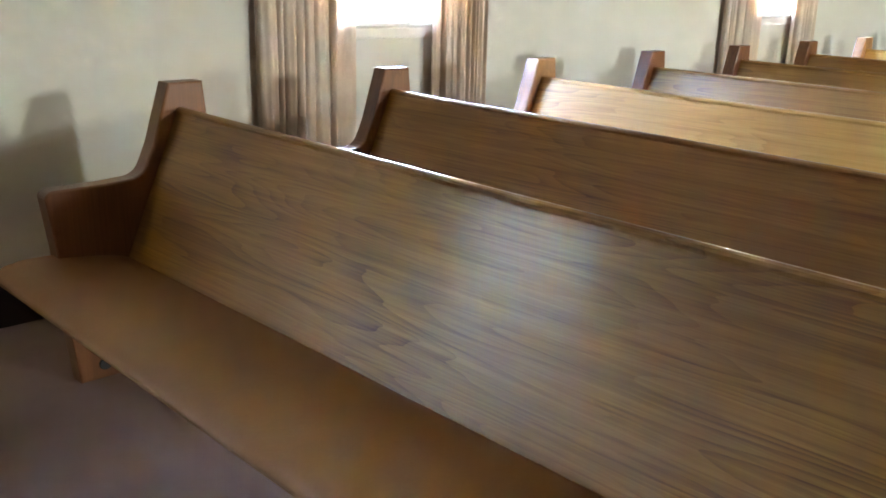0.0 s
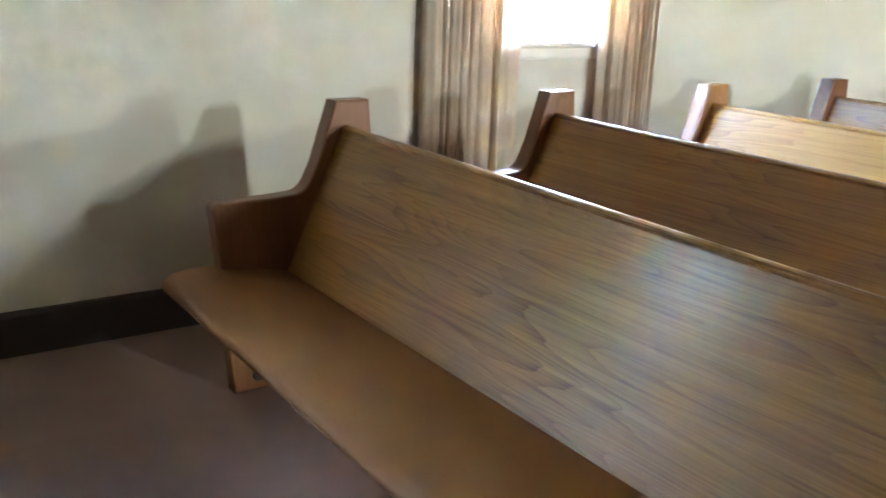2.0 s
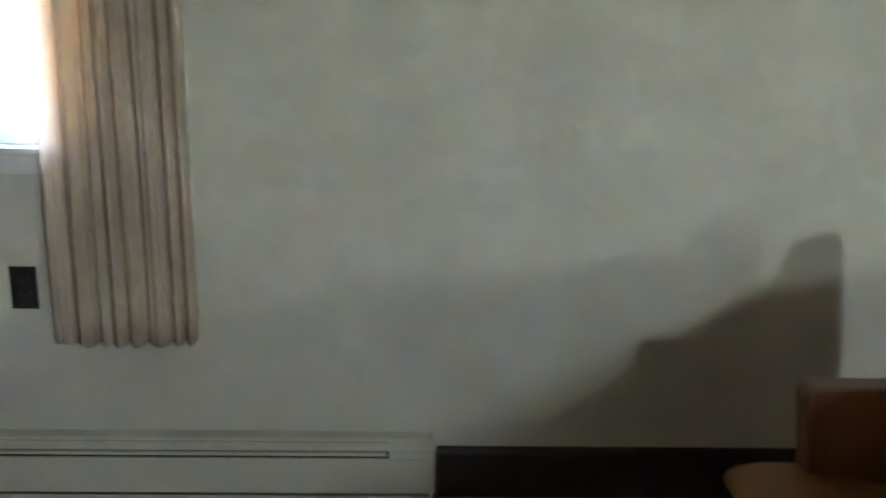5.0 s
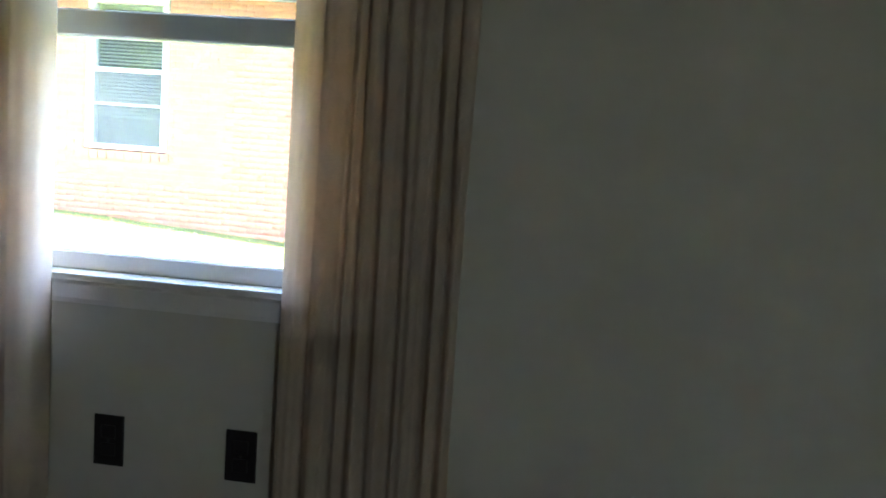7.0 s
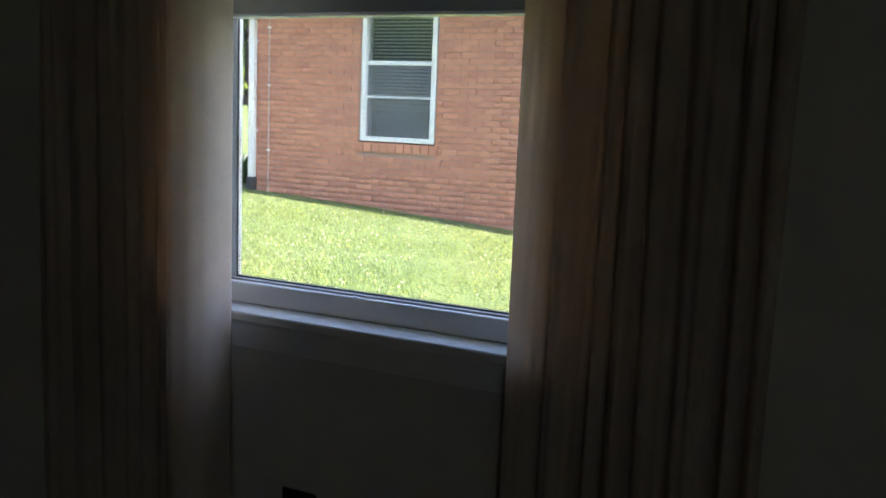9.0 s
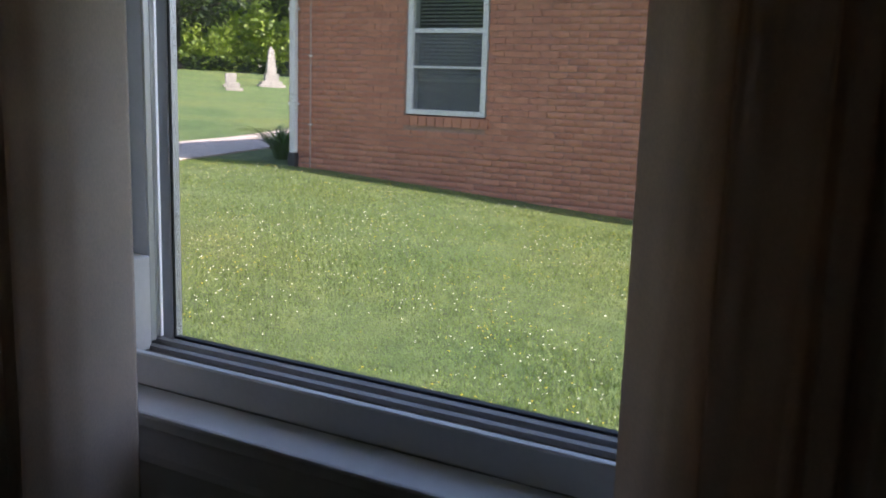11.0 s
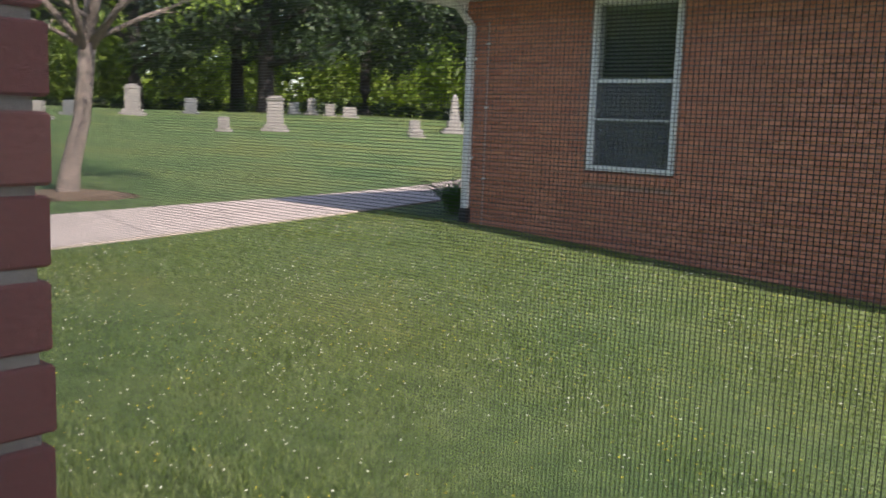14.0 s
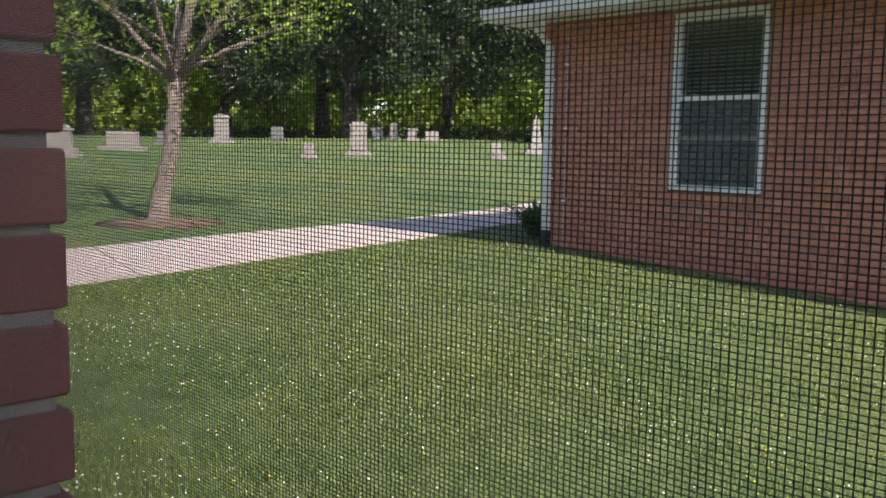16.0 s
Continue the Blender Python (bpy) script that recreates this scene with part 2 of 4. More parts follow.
def empty(name, loc=(0, 0, 0)):
    e = new(name)
    e.location = loc
    e.empty_display_size = .05
    return e

def add_box(bm, x0, x1, y0, y1, z0, z1, bevel=0.0, seg=1):
    r = bmesh.ops.create_cube(bm, size=1, matrix=Matrix.Translation(((x0 + x1) / 2, (y0 + y1) / 2, (z0 + z1) / 2)) @ Matrix.Diagonal((x1 - x0, y1 - y0, z1 - z0, 1)))
    if bevel:
        es = list({e for v in r["verts"] for e in v.link_edges})
        bmesh.ops.bevel(bm, geom=es, offset=bevel, segments=seg, affect='EDGES', profile=.5)
    return bm

def box(x0, x1, y0, y1, z0, z1, bevel=0.0, seg=1):
    return add_box(bmesh.new(), x0, x1, y0, y1, z0, z1, bevel, seg)

def prism(profile, a, b, plane="xz", bevel=0.0, seg=2):
    """A closed outline in the plane given, drawn out from a to b along the third axis."""
    bm = bmesh.new()
    put = (lambda p, d: (p[0], d, p[1])) if plane == "xz" else (lambda p, d: (d, p[0], p[1]))
    lo, hi = [bm.verts.new(put(p, a)) for p in profile], [bm.verts.new(put(p, b)) for p in profile]
    n = len(profile)
    bm.faces.new(lo), bm.faces.new(hi[::-1])
    for i in range(n):
        bm.faces.new((lo[i], lo[(i + 1) % n], hi[(i + 1) % n], hi[i]))
    bmesh.ops.recalc_face_normals(bm, faces=bm.faces)
    if bevel:
        es = [e for e in bm.edges if abs((e.verts[0].co - e.verts[1].co)[1 if plane == "xz" else 0]) < 1e-6]
        bmesh.ops.bevel(bm, geom=es, offset=bevel, segments=seg, affect='EDGES', profile=.5)
    return bm

def arc(cx, cz, r, a0, a1, n=6):
    return [(cx + r * math.cos(radians(a0 + (a1 - a0) * i / n)), cz + r * math.sin(radians(a0 + (a1 - a0) * i / n))) for i in range(n + 1)]

def tube(points, radii, sides=8):
    """A tapered limb through the points."""
    bm = bmesh.new()
    rings = []
    for i, (p, r) in enumerate(zip(points, radii)):
        p = Vector(p)
        q = Vector(points[min(i + 1, len(points) - 1)]) - Vector(points[max(i - 1, 0)])
        rot = q.to_track_quat('Z', 'Y')
        rings.append([bm.verts.new(p + rot @ Vector((r * math.cos(k * 2 * math.pi / sides), r * math.sin(k * 2 * math.pi / sides), 0))) for k in range(sides)])
    for a, b in zip(rings, rings[1:]):
        for k in range(sides):
            bm.faces.new((a[k], a[(k + 1) % sides], b[(k + 1) % sides], b[k]))
    bm.faces.new(rings[0][::-1]), bm.faces.new(rings[-1])
    return bm

def join_bm(bm, other):
    me = bpy.data.meshes.new("tmp")
    other.to_mesh(me)
    other.free()
    bm.from_mesh(me)
    bpy.data.meshes.remove(me)

def raw_mesh(name, verts, faces, mat, parent=None):
    """A mesh from numpy arrays: verts (n, 3), faces (m, k)."""
    me = bpy.data.meshes.new(name)
    m, k = faces.shape
    me.vertices.add(len(verts))
    me.vertices.foreach_set("co", verts.astype(np.float32).ravel())
    me.loops.add(m * k)
    me.loops.foreach_set("vertex_index", faces.astype(np.int32).ravel())
    me.polygons.add(m)
    me.polygons.foreach_set("loop_start", np.arange(0, m * k, k, dtype=np.int32))
    me.update(calc_edges=True)
    me.materials.append(mat)
    ob = new(name, me)
    ob.parent = parent
    return ob

# ---- the room ----
X0, X1, CEIL = -4.4, 10.6, 2.75
WIN_X = (-1.241, 2.455, 5.80)
WIN_Z0, WIN_Z1, HALF = .93, 2.20, .44
def pierced(name, y0, y1, centres, half, z0s, z1s, za, zb, mat):
    bm, prev = bmesh.new(), X0
    for c, z0, z1 in zip(centres, z0s, z1s):
        add_box(bm, prev, c - half, y0, y1, za, zb)
        add_box(bm, c - half, c + half, y0, y1, za, z0)
        add_box(bm, c - half, c + half, y0, y1, z1, zb)
        prev = c + half
    add_box(bm, prev, X1, y0, y1, za, zb)
    return tagged(obj(name, bm, mat), kind="structure")
tagged(pierced("wall_north", 0, .17, WIN_X, HALF, (WIN_Z0,) * 3, (WIN_Z1,) * 3, 0, CEIL, M_WALL), "cream painted plaster wall with tall windows", "wall")
tagged(pierced("wall_south", SOUTH_Y - .25, SOUTH_Y, SOUTH_X, .24, *SOUTH_Z, 0, CEIL, M_UNSEEN_WALL), "plain unseen wall with daylit windows, toned to set the bounce", "wall")
for nm, xa, xb in (("wall_west", X0 - .2, X0), ("wall_east", X1, X1 + .2)):
    tagged(obj(nm, box(xa, xb, SOUTH_Y - .25, .17, 0, CEIL), M_UNSEEN_WALL), "plain unseen end wall, toned to set the bounce", "wall", kind="structure")
tagged(obj("floor", box(X0 - .2, X1 + .2, SOUTH_Y - .25, .17, -.12, 0), M_CARPET), "worn brown carpet over the whole floor", "floor", kind="structure")
tagged(obj("ceiling", box(X0 - .2, X1 + .2, SOUTH_Y - .25, .17, CEIL, CEIL + .15), M_CEIL), "plain unseen ceiling over the room, toned to set the bounce", "ceiling", kind="structure")
tagged(obj("baseboard", prism([(-.0, 0), (-.016, 0), (-.016, .128), (-.012, .142), (-.0, .145)], .012, X1, "yz"), M_BASE), "dark brown vinyl baseboard along the wall", "baseboard", kind="structure")

# ---- windows ----
def build_window(name, c):
    """An open double-hung window in a deep reveal: stool, apron, stepped jambs, raised lower sash, insect screen."""
    w = tagged(empty(name, (c, 0, 0)), "open white double-hung window with raised sash and insect screen", "window", kind="structure")
    part("stool", box(-HALF - .015, HALF + .015, -.032, .034, .934, .952, .004, 2), M_TRIM, w, "painted window stool")
    part("apron", prism([(-.001, .882), (-.010, .884), (-.012, .895), (-.012, .925), (-.016, .934), (-.001, .934)], -HALF - .03, HALF + .03, "yz"), M_TRIM, w)
    part("sill_lip", box(-HALF, HALF, .030, .042, .9522, .990, .002), M_TRIM, w)
    part("sill_track", box(-HALF, HALF, .042, .094, .930, .968), M_DIRT, w, "dusty brown sill track")
    bm = prism([(.094, .93), (.094, .974), (.104, .974), (.106, .966), (.114, .966), (.116, .976), (.126, .976), (.128, .969), (.152, .969), (.152, .93)], -HALF, HALF, "yz")
    part("sill_frame", bm, M_DUSTY, w, "dusty grooved aluminium sill frame")
    for s in (-1, 1):
        o = lambda a, b: (min(s * a, s * b), max(s * a, s * b))
        part("jamb", box(*o(.412, .4395), .0, .168, .952, 2.20, .001), M_TRIM, w)
        part("jamb_rib", box(*o(.385, .412), .004, .062, .952, 2.19, .003), M_TRIM, w)
        part("jamb_cover", box(*o(.379, .4115), .0625, .0985, .9685, 1.087, .002), M_TRIM, w)
        part("jamb_rib", box(*o(.383, .412), .099, .111, .9765, 2.19, .002), M_ALU, w)
        part("jamb_rib", box(*o(.392, .412), .117, .127, .9765, 2.19, .002), M_ALU, w)
        part("screen_stile", box(*o(.379, .396), .132, .150, .970, 1.60, .001), M_ALU, w)
        part("screen_gasket", box(*o(.3775, .379), .134, .1375, .976, 1.58), M_RUB, w)
        part("sash_stile", box(*o(.352, .3845), .050, .078, 1.457, 2.175, .004), M_ALU, w)
        part("sash_stile", box(*o(.352, .3825), .098, .124, 1.56, 2.185, .004), M_ALU, w)
    part("screen_rail", box(-.396, .396, .132, .148, .9695, .9735, .001), M_ALU, w)
    part("screen_gasket", box(-.381, .381, .134, .1435, .9735, .9768), M_RUB, w, "black rubber screen gasket")
    part("screen_rail", box(-.3775, .3775, .132, .148, 1.58, 1.60, .002), M_ALU, w)
    part("sash_rail", prism([(.046, 1.462), (.050, 1.457), (.080, 1.457), (.080, 1.513), (.056, 1.516), (.050, 1.512)], -.352, .352, "yz"), M_ALU, w, "aluminium bottom rail of the raised sash")
    part("sash_rail", box(-.352, .352, .050, .078, 2.13, 2.175, .004), M_ALU, w)
    part("sash_rail", box(-.352, .352, .098, .124, 1.56, 1.60, .004), M_ALU, w)
    part("sash_rail", box(-.352, .352, .098, .124, 2.14, 2.185, .004), M_ALU, w)
    for y, za, zb in ((.064, 1.512, 2.135), (.111, 1.597, 2.145)):
        p = part("pane", box(-.3525, .3525, y - .002, y + .002, za, zb), M_GLASS, w)
        p.visible_shadow = False
    part("head", box(-HALF, HALF, 0, .168, 2.186, 2.1995), M_TRIM, w)
    return w
window = build_window("window_1", WIN_X[0])
def screen_wires(c):
    """Woven insect screen: thin wires both ways, at a pitch of about a millimetre."""
    x0, x1, z0, z1, r = -.379, .379, .9755, 1.582, .000108
    xs, zs = np.arange(x0, x1, .00113), np.arange(z0, z1, .00087)
    v, f = [], []
    ring = [(r * math.cos(a), r * math.sin(a)) for a in (0, 2.0944, 4.1888)]
    for k, (line, up) in enumerate(((xs, True), (zs, False))):
        yo = .139 + .00012 * (k * 2 - 1)
        for a in line:
            b = len(v)
            for end in ((z0, z1) if up else (x0, x1)):
                for p, q in ring:
                    v.append((a + p, yo + q, end) if up else (end, yo + q, a + p))
            for i in range(3):
                j = (i + 1) % 3
                f.append((b + i, b + j, b + 3 + j, b + 3 + i))
    ob = raw_mesh("screen_mesh", np.array(v), np.array(f), M_WIRE, window)
    return tagged(ob, "fine dark woven insect screen", kind="stuff")
screen_wires(WIN_X[0])
for i, c in enumerate(WIN_X[1:]):
    copy_thing(window, pose(c, 0, 0)).name = "window_%d" % (i + 2)


for i, wx in enumerate(SOUTH_X):
    w = tagged(empty("window_%d" % (i + 4), (wx, SOUTH_Y, 0)), "white painted window in the far wall", "window", kind="structure")
    for xa, xb, za, zb in ((-.24, .24, SOUTH_Z[0][i], SOUTH_Z[0][i] + .03), (-.24, .24, SOUTH_Z[1][i] - .03, SOUTH_Z[1][i])):
        part("window_rail", box(xa, xb, -.06, -.02, za, zb, .003), M_TRIM, w)
    for s in (-1, 1):
        part("window_stile", box(min(s * .215, s * .24), max(s * .215, s * .24), -.06, -.02, SOUTH_Z[0][i] + .03, SOUTH_Z[1][i] - .03, .003), M_TRIM, w)

# ---- curtains ----
def build_curtain(c, xa, xb, seed, flare, strip, turn):
    """A pleated drape from xa to xb beside the window centred on c, ending above the heater."""
    rnd = random.Random(seed)
    n, rows, th = 190, 24, .0022
    ph = [rnd.uniform(0, 6.28) for _ in range(5)]
    dep = [rnd.uniform(.55, 1.0) for _ in range(12)]
    front = []
    folds = [0.0]
    for q in range(9):
        folds.append(folds[-1] + rnd.uniform(.55, 1.5))
    folds = [q / folds[-1] for q in folds]
    for j in range(rows):
        k = j / (rows - 1)
        z = 2.36 - k * (2.36 - .458)
        row = []
        for i in range(n):
            u = i / (n - 1)
            s = max(q for q in range(9) if folds[q] <= u + 1e-9)
            v = (u - folds[s]) / (folds[s + 1] - folds[s])
            ridge = math.sin(math.pi * v) ** .55
            d = dep[s] * (.027 + .010 * k)
            crease = .0026 * math.sin(2 * math.pi * (17 * u + .25 * math.sin(3 * k + ph[3])) + ph[1]) * dep[(s + 4) % 12]
            y = -.044 - d * ridge + crease * (1 - .3 * k)
            wide = 1 + flare * (k - .70)
            lean = .012 * math.sin(2.2 * k + ph[4] + 5 * u)
            w = (u if xb < c else 1 - u)
            x = (xa + xb) / 2 + (u - .5 + .25 * (v - .5) * (folds[s + 1] - folds[s]) * math.sin(6 * k + ph[0])) * (xb - xa) * wide + lean * math.sin(math.pi * u)
            edge, side = (xb, -1) if xb < c else (xa, 1)
            if w > .80:
                g = (w - .80) / .20
                y = -.042 - .010 * g - .010 * math.sin(math.pi * g) - turn * (1 - g) + crease * .3
                x = edge + side * strip * (1 - g) + (.4 * lean - side * .12 * turn) * math.sin(math.pi * g)
            elif w > .70:
                g = (w - .70) / .10
                y = y * (1 - g) - (.042 + turn) * g - .022 * math.sin(math.pi * g)
                x = x * (1 - g) + g * (edge + side * strip)
            hem = -.012 * ridge if j == rows - 1 else 0
            row.append((x - c, min(y, -.036), z + hem + (.03 * max(0, u - .75) if j == rows - 1 else 0)))
        front.append(row)
    def sheet(grid):
        bm, m = bmesh.new(), len(grid[0])
        vs = [[bm.verts.new(p) for p in row] for row in grid]
        bk = [[bm.verts.new((p[0], p[1] + th, p[2])) for p in row] for row in grid]
        for j in range(rows - 1):
            for i in range(m - 1):
                bm.faces.new((vs[j][i], vs[j + 1][i], vs[j + 1][i + 1], vs[j][i + 1]))
                bm.faces.new((bk[j][i], bk[j][i + 1], bk[j + 1][i + 1], bk[j + 1][i]))
            for e in (0, m - 1):
                bm.faces.new((vs[j][e], bk[j][e], bk[j + 1][e], vs[j + 1][e]))
        for j in (0, rows - 1):
            for i in range(m - 1):
                bm.faces.new((vs[j][i], vs[j][i + 1], bk[j][i + 1], bk[j][i]))
        bmesh.ops.recalc_face_normals(bm, faces=bm.faces)
        return bm
    # the second layer, added to dim the backlight, stops short of the free edge
    lo, hi = (0, int(n * .79)) if xb < c else (int(n * .09), n)
    dimming_layer = [[(p[0], .5 * p[1] - .008, p[2] + .025) for p in row[lo:hi]] for row in front]
    cur = tagged(empty("curtain", (c, 0, 0)), "pleated beige linen curtain hanging beside the window", "curtain", "window curtains")
    part("drape", sheet(front), M_CURTAIN, cur, smooth=True)
    part("dimming_layer", sheet(dimming_layer), M_CURTAIN, cur, "second cloth layer added behind the drape to dim its backlight", smooth=True)
    part("header_tape", box(xa - c - .01, xb - c + .01, -.060, -.0005, 2.33, 2.375, .003), M_CURTAIN, cur)
    return cur
for k, c in enumerate(WIN_X):
    build_curtain(c, c - .69, c - .243, 11 + k, .02, *((.034, .115) if k == 0 else (.108, 0)))
    inner, outer = (.264, .628) if k == 0 else (.178, .525)
    build_curtain(c, c + inner, c + outer, 31 + k, .03, .060, 0)

# ---- electric baseboard heater ----
def build_heater():
    h = tagged(empty("baseboard_heater", (0, 0, 0)), "long white enamelled electric baseboard heater on the wall", "heater")
    L = -2.55
    part("top_cover", prism([(-.002, .187), (-.046, .187), (-.0615, .172), (-.0615, .158), (-.058, .158), (-.058, .170), (-.045, .183), (-.002, .183)], L, -.012, "yz"), M_HEAT, h, "cream sloping top cover")
    part("back_panel", box(L, -.012, -.010, -.001, .012, .183), M_HEAT, h)
    part("front_panel", prism([(-.0615, .034), (-.0615, .130), (-.0585, .134), (-.055, .134), (-.058, .130), (-.058, .034)], L, -.012, "yz"), M_HEAT, h)
    part("damper", prism([(-.0605, .1425), (-.0605, .1495), (-.050, .1535), (-.049, .1515), (-.0575, .148), (-.0575, .1425)], L, -.125, "yz"), M_HEAT, h)
    # Dark box in place of the element, so the slots look shaded.
    part("element_shade_box", box(L, -.120, -.054, -.0105, .040, .1800), M_SLOT, h, "dark box as heating element, giving the slots their shade")
    part("bottom_lip", prism([(-.002, .010), (-.060, .010), (-.0615, .026), (-.058, .026), (-.056, .014), (-.002, .014)], L, -.012, "yz"), M_HEAT, h)
    part("wire_box_cover", box(-.118, -.0125, -.0610, -.012, .132, .1575, .002), M_HEAT, h)
    part("end_cap", box(-.012, 0, -.064, -.001, .008, .189, .003, 2), M_HEAT, h)
    part("foot", box(-.06, -.04, -.05, -.01, 0, .012), M_HEAT, h)
    part("foot", box(L + .2, L + .22, -.05, -.01, 0, .012), M_HEAT, h)
build_heater()

def build_plate(x, z):
    p = tagged(empty("wall_plate", (x, 0, z)), "black duplex outlet plate on the wall under the window", "outlet", "outlet plates")
    part("cover", box(-.035, .035, -.0055, -.0005, -.057, .057, .002, 2), M_PLATE, p)
    for dz in (-.02, .02):
        part("receptacle", box(-.0165, .0165, -.0075, -.0056, dz - .0145, dz + .0145, .002, 2), M_PLATE, p)
    part("screw", box(-.003, .003, -.0068, -.0056, -.003, .003, .001), M_SLOT, p)
build_plate(-1.370, .584)
build_plate(-1.066, .584)

# ---- pews ----
PEW_X, PITCH, PEW_Y = 1.108, .80, -.535
def build_pew(wood, wood_end, label):
    """A pew that faces -x; its origin is on the floor below the front of the end post; it runs along -y."""
    w = tagged(empty("pew", (0, 0, 0)), label, "pew", "rows of pews")
    prof = [(0, .830), (.108, .830), (.150, .40), (.165, .0), (.080, .0), (.04, .05), (-.12, .05), (-.18, .0), (-.322, .0), (-.338, .16), (-.345, .30), (-.352, .40), (-.368, .535)]
    prof += arc(-.345, .541, .025, 170, 90, 4)
    prof += [(-.20, .566), (-.135, .570)] + arc(-.135, .63, .06, -85, -22, 5) + [(-.055, .66)]
    L = 4.3
    for ya, yb in ((0, -.064), (-L, -L - .064)):
        e = part("end_panel", prism(prof, ya, yb, "xz", .006, 2), wood_end, w)
        if ya == 0:
            bm = bmesh.new()
            bmesh.ops.create_cone(bm, cap_ends=True, segments=16, radius1=.019, radius2=.017, depth=.006, matrix=Matrix.Translation((-.25, -.067, .045)) @ Matrix.Rotation(radians(90), 4, 'X'))
            part("floor_bolt_cap", bm, M_BOOT, e, "black round floor bolt cap")
    back = [(-.160, .335), (.020, .744)] + arc(.032, .747, .013, 160, 20, 5) + [(.048, .740), (-.125, .325)]
    bm = prism(back, -.064, -L, "xz", 0)
    for v in bm.verts:
        v.co.z += .013 * (v.co.y + .064)
    part("backrest", bm, wood, w)
    seat = [(-.470, .322), (-.465, .312), (-.10, .312), (-.10, .338), (-.46, .332)]
    part("seat_board", prism(seat, -.066, -L, "xz"), wood_end, w)
    cus = [(-.480, .324), (-.500, .330), (-.504, .346), (-.496, .362), (-.476, .373), (-.43, .381), (-.34, .380), (-.24, .368), (-.18, .356), (-.15, .345), (-.135, .335), (-.40, .330)]
    part("cushion", prism(cus, -.012, -L, "xz", .004, 2), M_VINYL, w, "tan vinyl upholstered seat cushion", True)
    return w
dark_label = "dark-stained oak church pew with a tan vinyl seat"
pew = build_pew(M_OAK, M_OAK_END, dark_label)
pew.matrix_basis = pose(PEW_X, PEW_Y, 0)
gold = build_pew(M_GOLD, M_GOLD_END, "golden oak church pew with a tan vinyl seat")
gold.matrix_basis = pose(PEW_X + 2 * PITCH, PEW_Y, 0)
for i in (1, 3, 4, 5, 7, 8, 9):
    copy_thing(pew, pose(PEW_X + i * PITCH, PEW_Y, 0))
copy_thing(gold, pose(PEW_X + 6 * PITCH, PEW_Y, 0))

# ---- the ground outside ----
def ground_z(x, y):
    z = .27
    if x > -7.5:
        z -= .058 * min(x + 7.5, 6.5)
    if x < -13:
        k = min(-13 - x, 24)
        z += .052 * k
        if x < -37:
            z -= .03 * min(-37 - x, 30)
    if y > 22:
        z += .01 * min(y - 22, 12)
    return z

def build_ground():
    def steps(lo, hi, near_lo, near_hi, fine):
        out, v = [], near_lo
        while v > lo:
            out.append(v); v -= max(fine, (near_lo - v) * .35 + fine)
        out = [lo] + out[::-1]
        v = near_lo + fine
        while v < near_hi:
            out.append(v); v += fine
        while v < hi:
            out.append(v); v += max(fine, (v - near_hi) * .35 + fine)
        return out + [hi]
    xs, ys = steps(-900, 700, -45, 4, .7), steps(-500, 1200, .3, 36, .7)
    bm = bmesh.new()
    grid = [[bm.verts.new((x, y, ground_z(x, y) - (.6 if X0 - .1 < x < X1 + .1 and -9.5 < y < .25 else 0))) for x in xs] for y in ys]
    for j in range(len(ys) - 1):
        for i in range(len(xs) - 1):
            bm.faces.new((grid[j][i], grid[j][i + 1], grid[j + 1][i + 1], grid[j + 1][i]))
    return tagged(obj("ground", bm, M_LAWN, smooth=True), "mown summer lawn with clover, rising gently away", "lawn", kind="structure")
build_ground()

def build_path():
    """A concrete walk of separate slabs past the annex."""
    near = [(-7.55, .6), (-8.02, 2.8), (-8.58, 5.5), (-9.02, 7.6), (-9.75, 10.4), (-11.3, 14.5), (-13.5, 18.5)]
    far = [(-9.75, .6), (-10.15, 3.3), (-10.62, 6.0), (-10.85, 7.9), (-11.55, 11.2), (-13.2, 15.6), (-15.4, 19.6)]
    walkway = tagged(empty("pavement", (0, 0, 0)), "sunlit concrete walkway of cast slabs across the lawn", "walkway", kind="structure")
    def lerp(a, k):
        i = min(int(k), len(a) - 2)
        return Vector(a[i]).lerp(Vector(a[i + 1]), k - i)
    n = 15
    for s in range(n):
        k0, k1 = s * 6 / n + .0022, (s + 1) * 6 / n - .0022
        pts = [lerp(near, k0), lerp(near, k1), lerp(far, k1), lerp(far, k0)]
        bm = bmesh.new()
        top = [bm.verts.new((p.x, p.y, ground_z(p.x, p.y) + .022)) for p in pts]
        low = [bm.verts.new((p.x, p.y, ground_z(p.x, p.y) - .08)) for p in pts]
        bm.faces.new(top), bm.faces.new(low[::-1])
        for i in range(4):
            bm.faces.new((top[i], low[i], low[(i + 1) % 4], top[(i + 1) % 4]))
        bmesh.ops.recalc_face_normals(bm, faces=bm.faces)
        part("slab", bm, M_CONC, walkway)
build_path()

# ---- the brick skin of this building round the open window ----
COURSE = .0677
brick_queue = []
def brick_mesh(l, d, h, b=.0025):
    bm = box(-l / 2, l / 2, -d / 2, d / 2, -h / 2, h / 2)
    bmesh.ops.bevel(bm, geom=[e for e in bm.edges if abs((e.verts[0].co - e.verts[1].co).z) < 1e-6], offset=b, segments=1, affect='EDGES')
    return bm
def brick_data(name, l, d, h, mat):
    bm = brick_mesh(l, d, h)
    me = bpy.data.meshes.new(name)
    bm.to_mesh(me)
    bm.free()
    me.materials.append(mat)
    return me

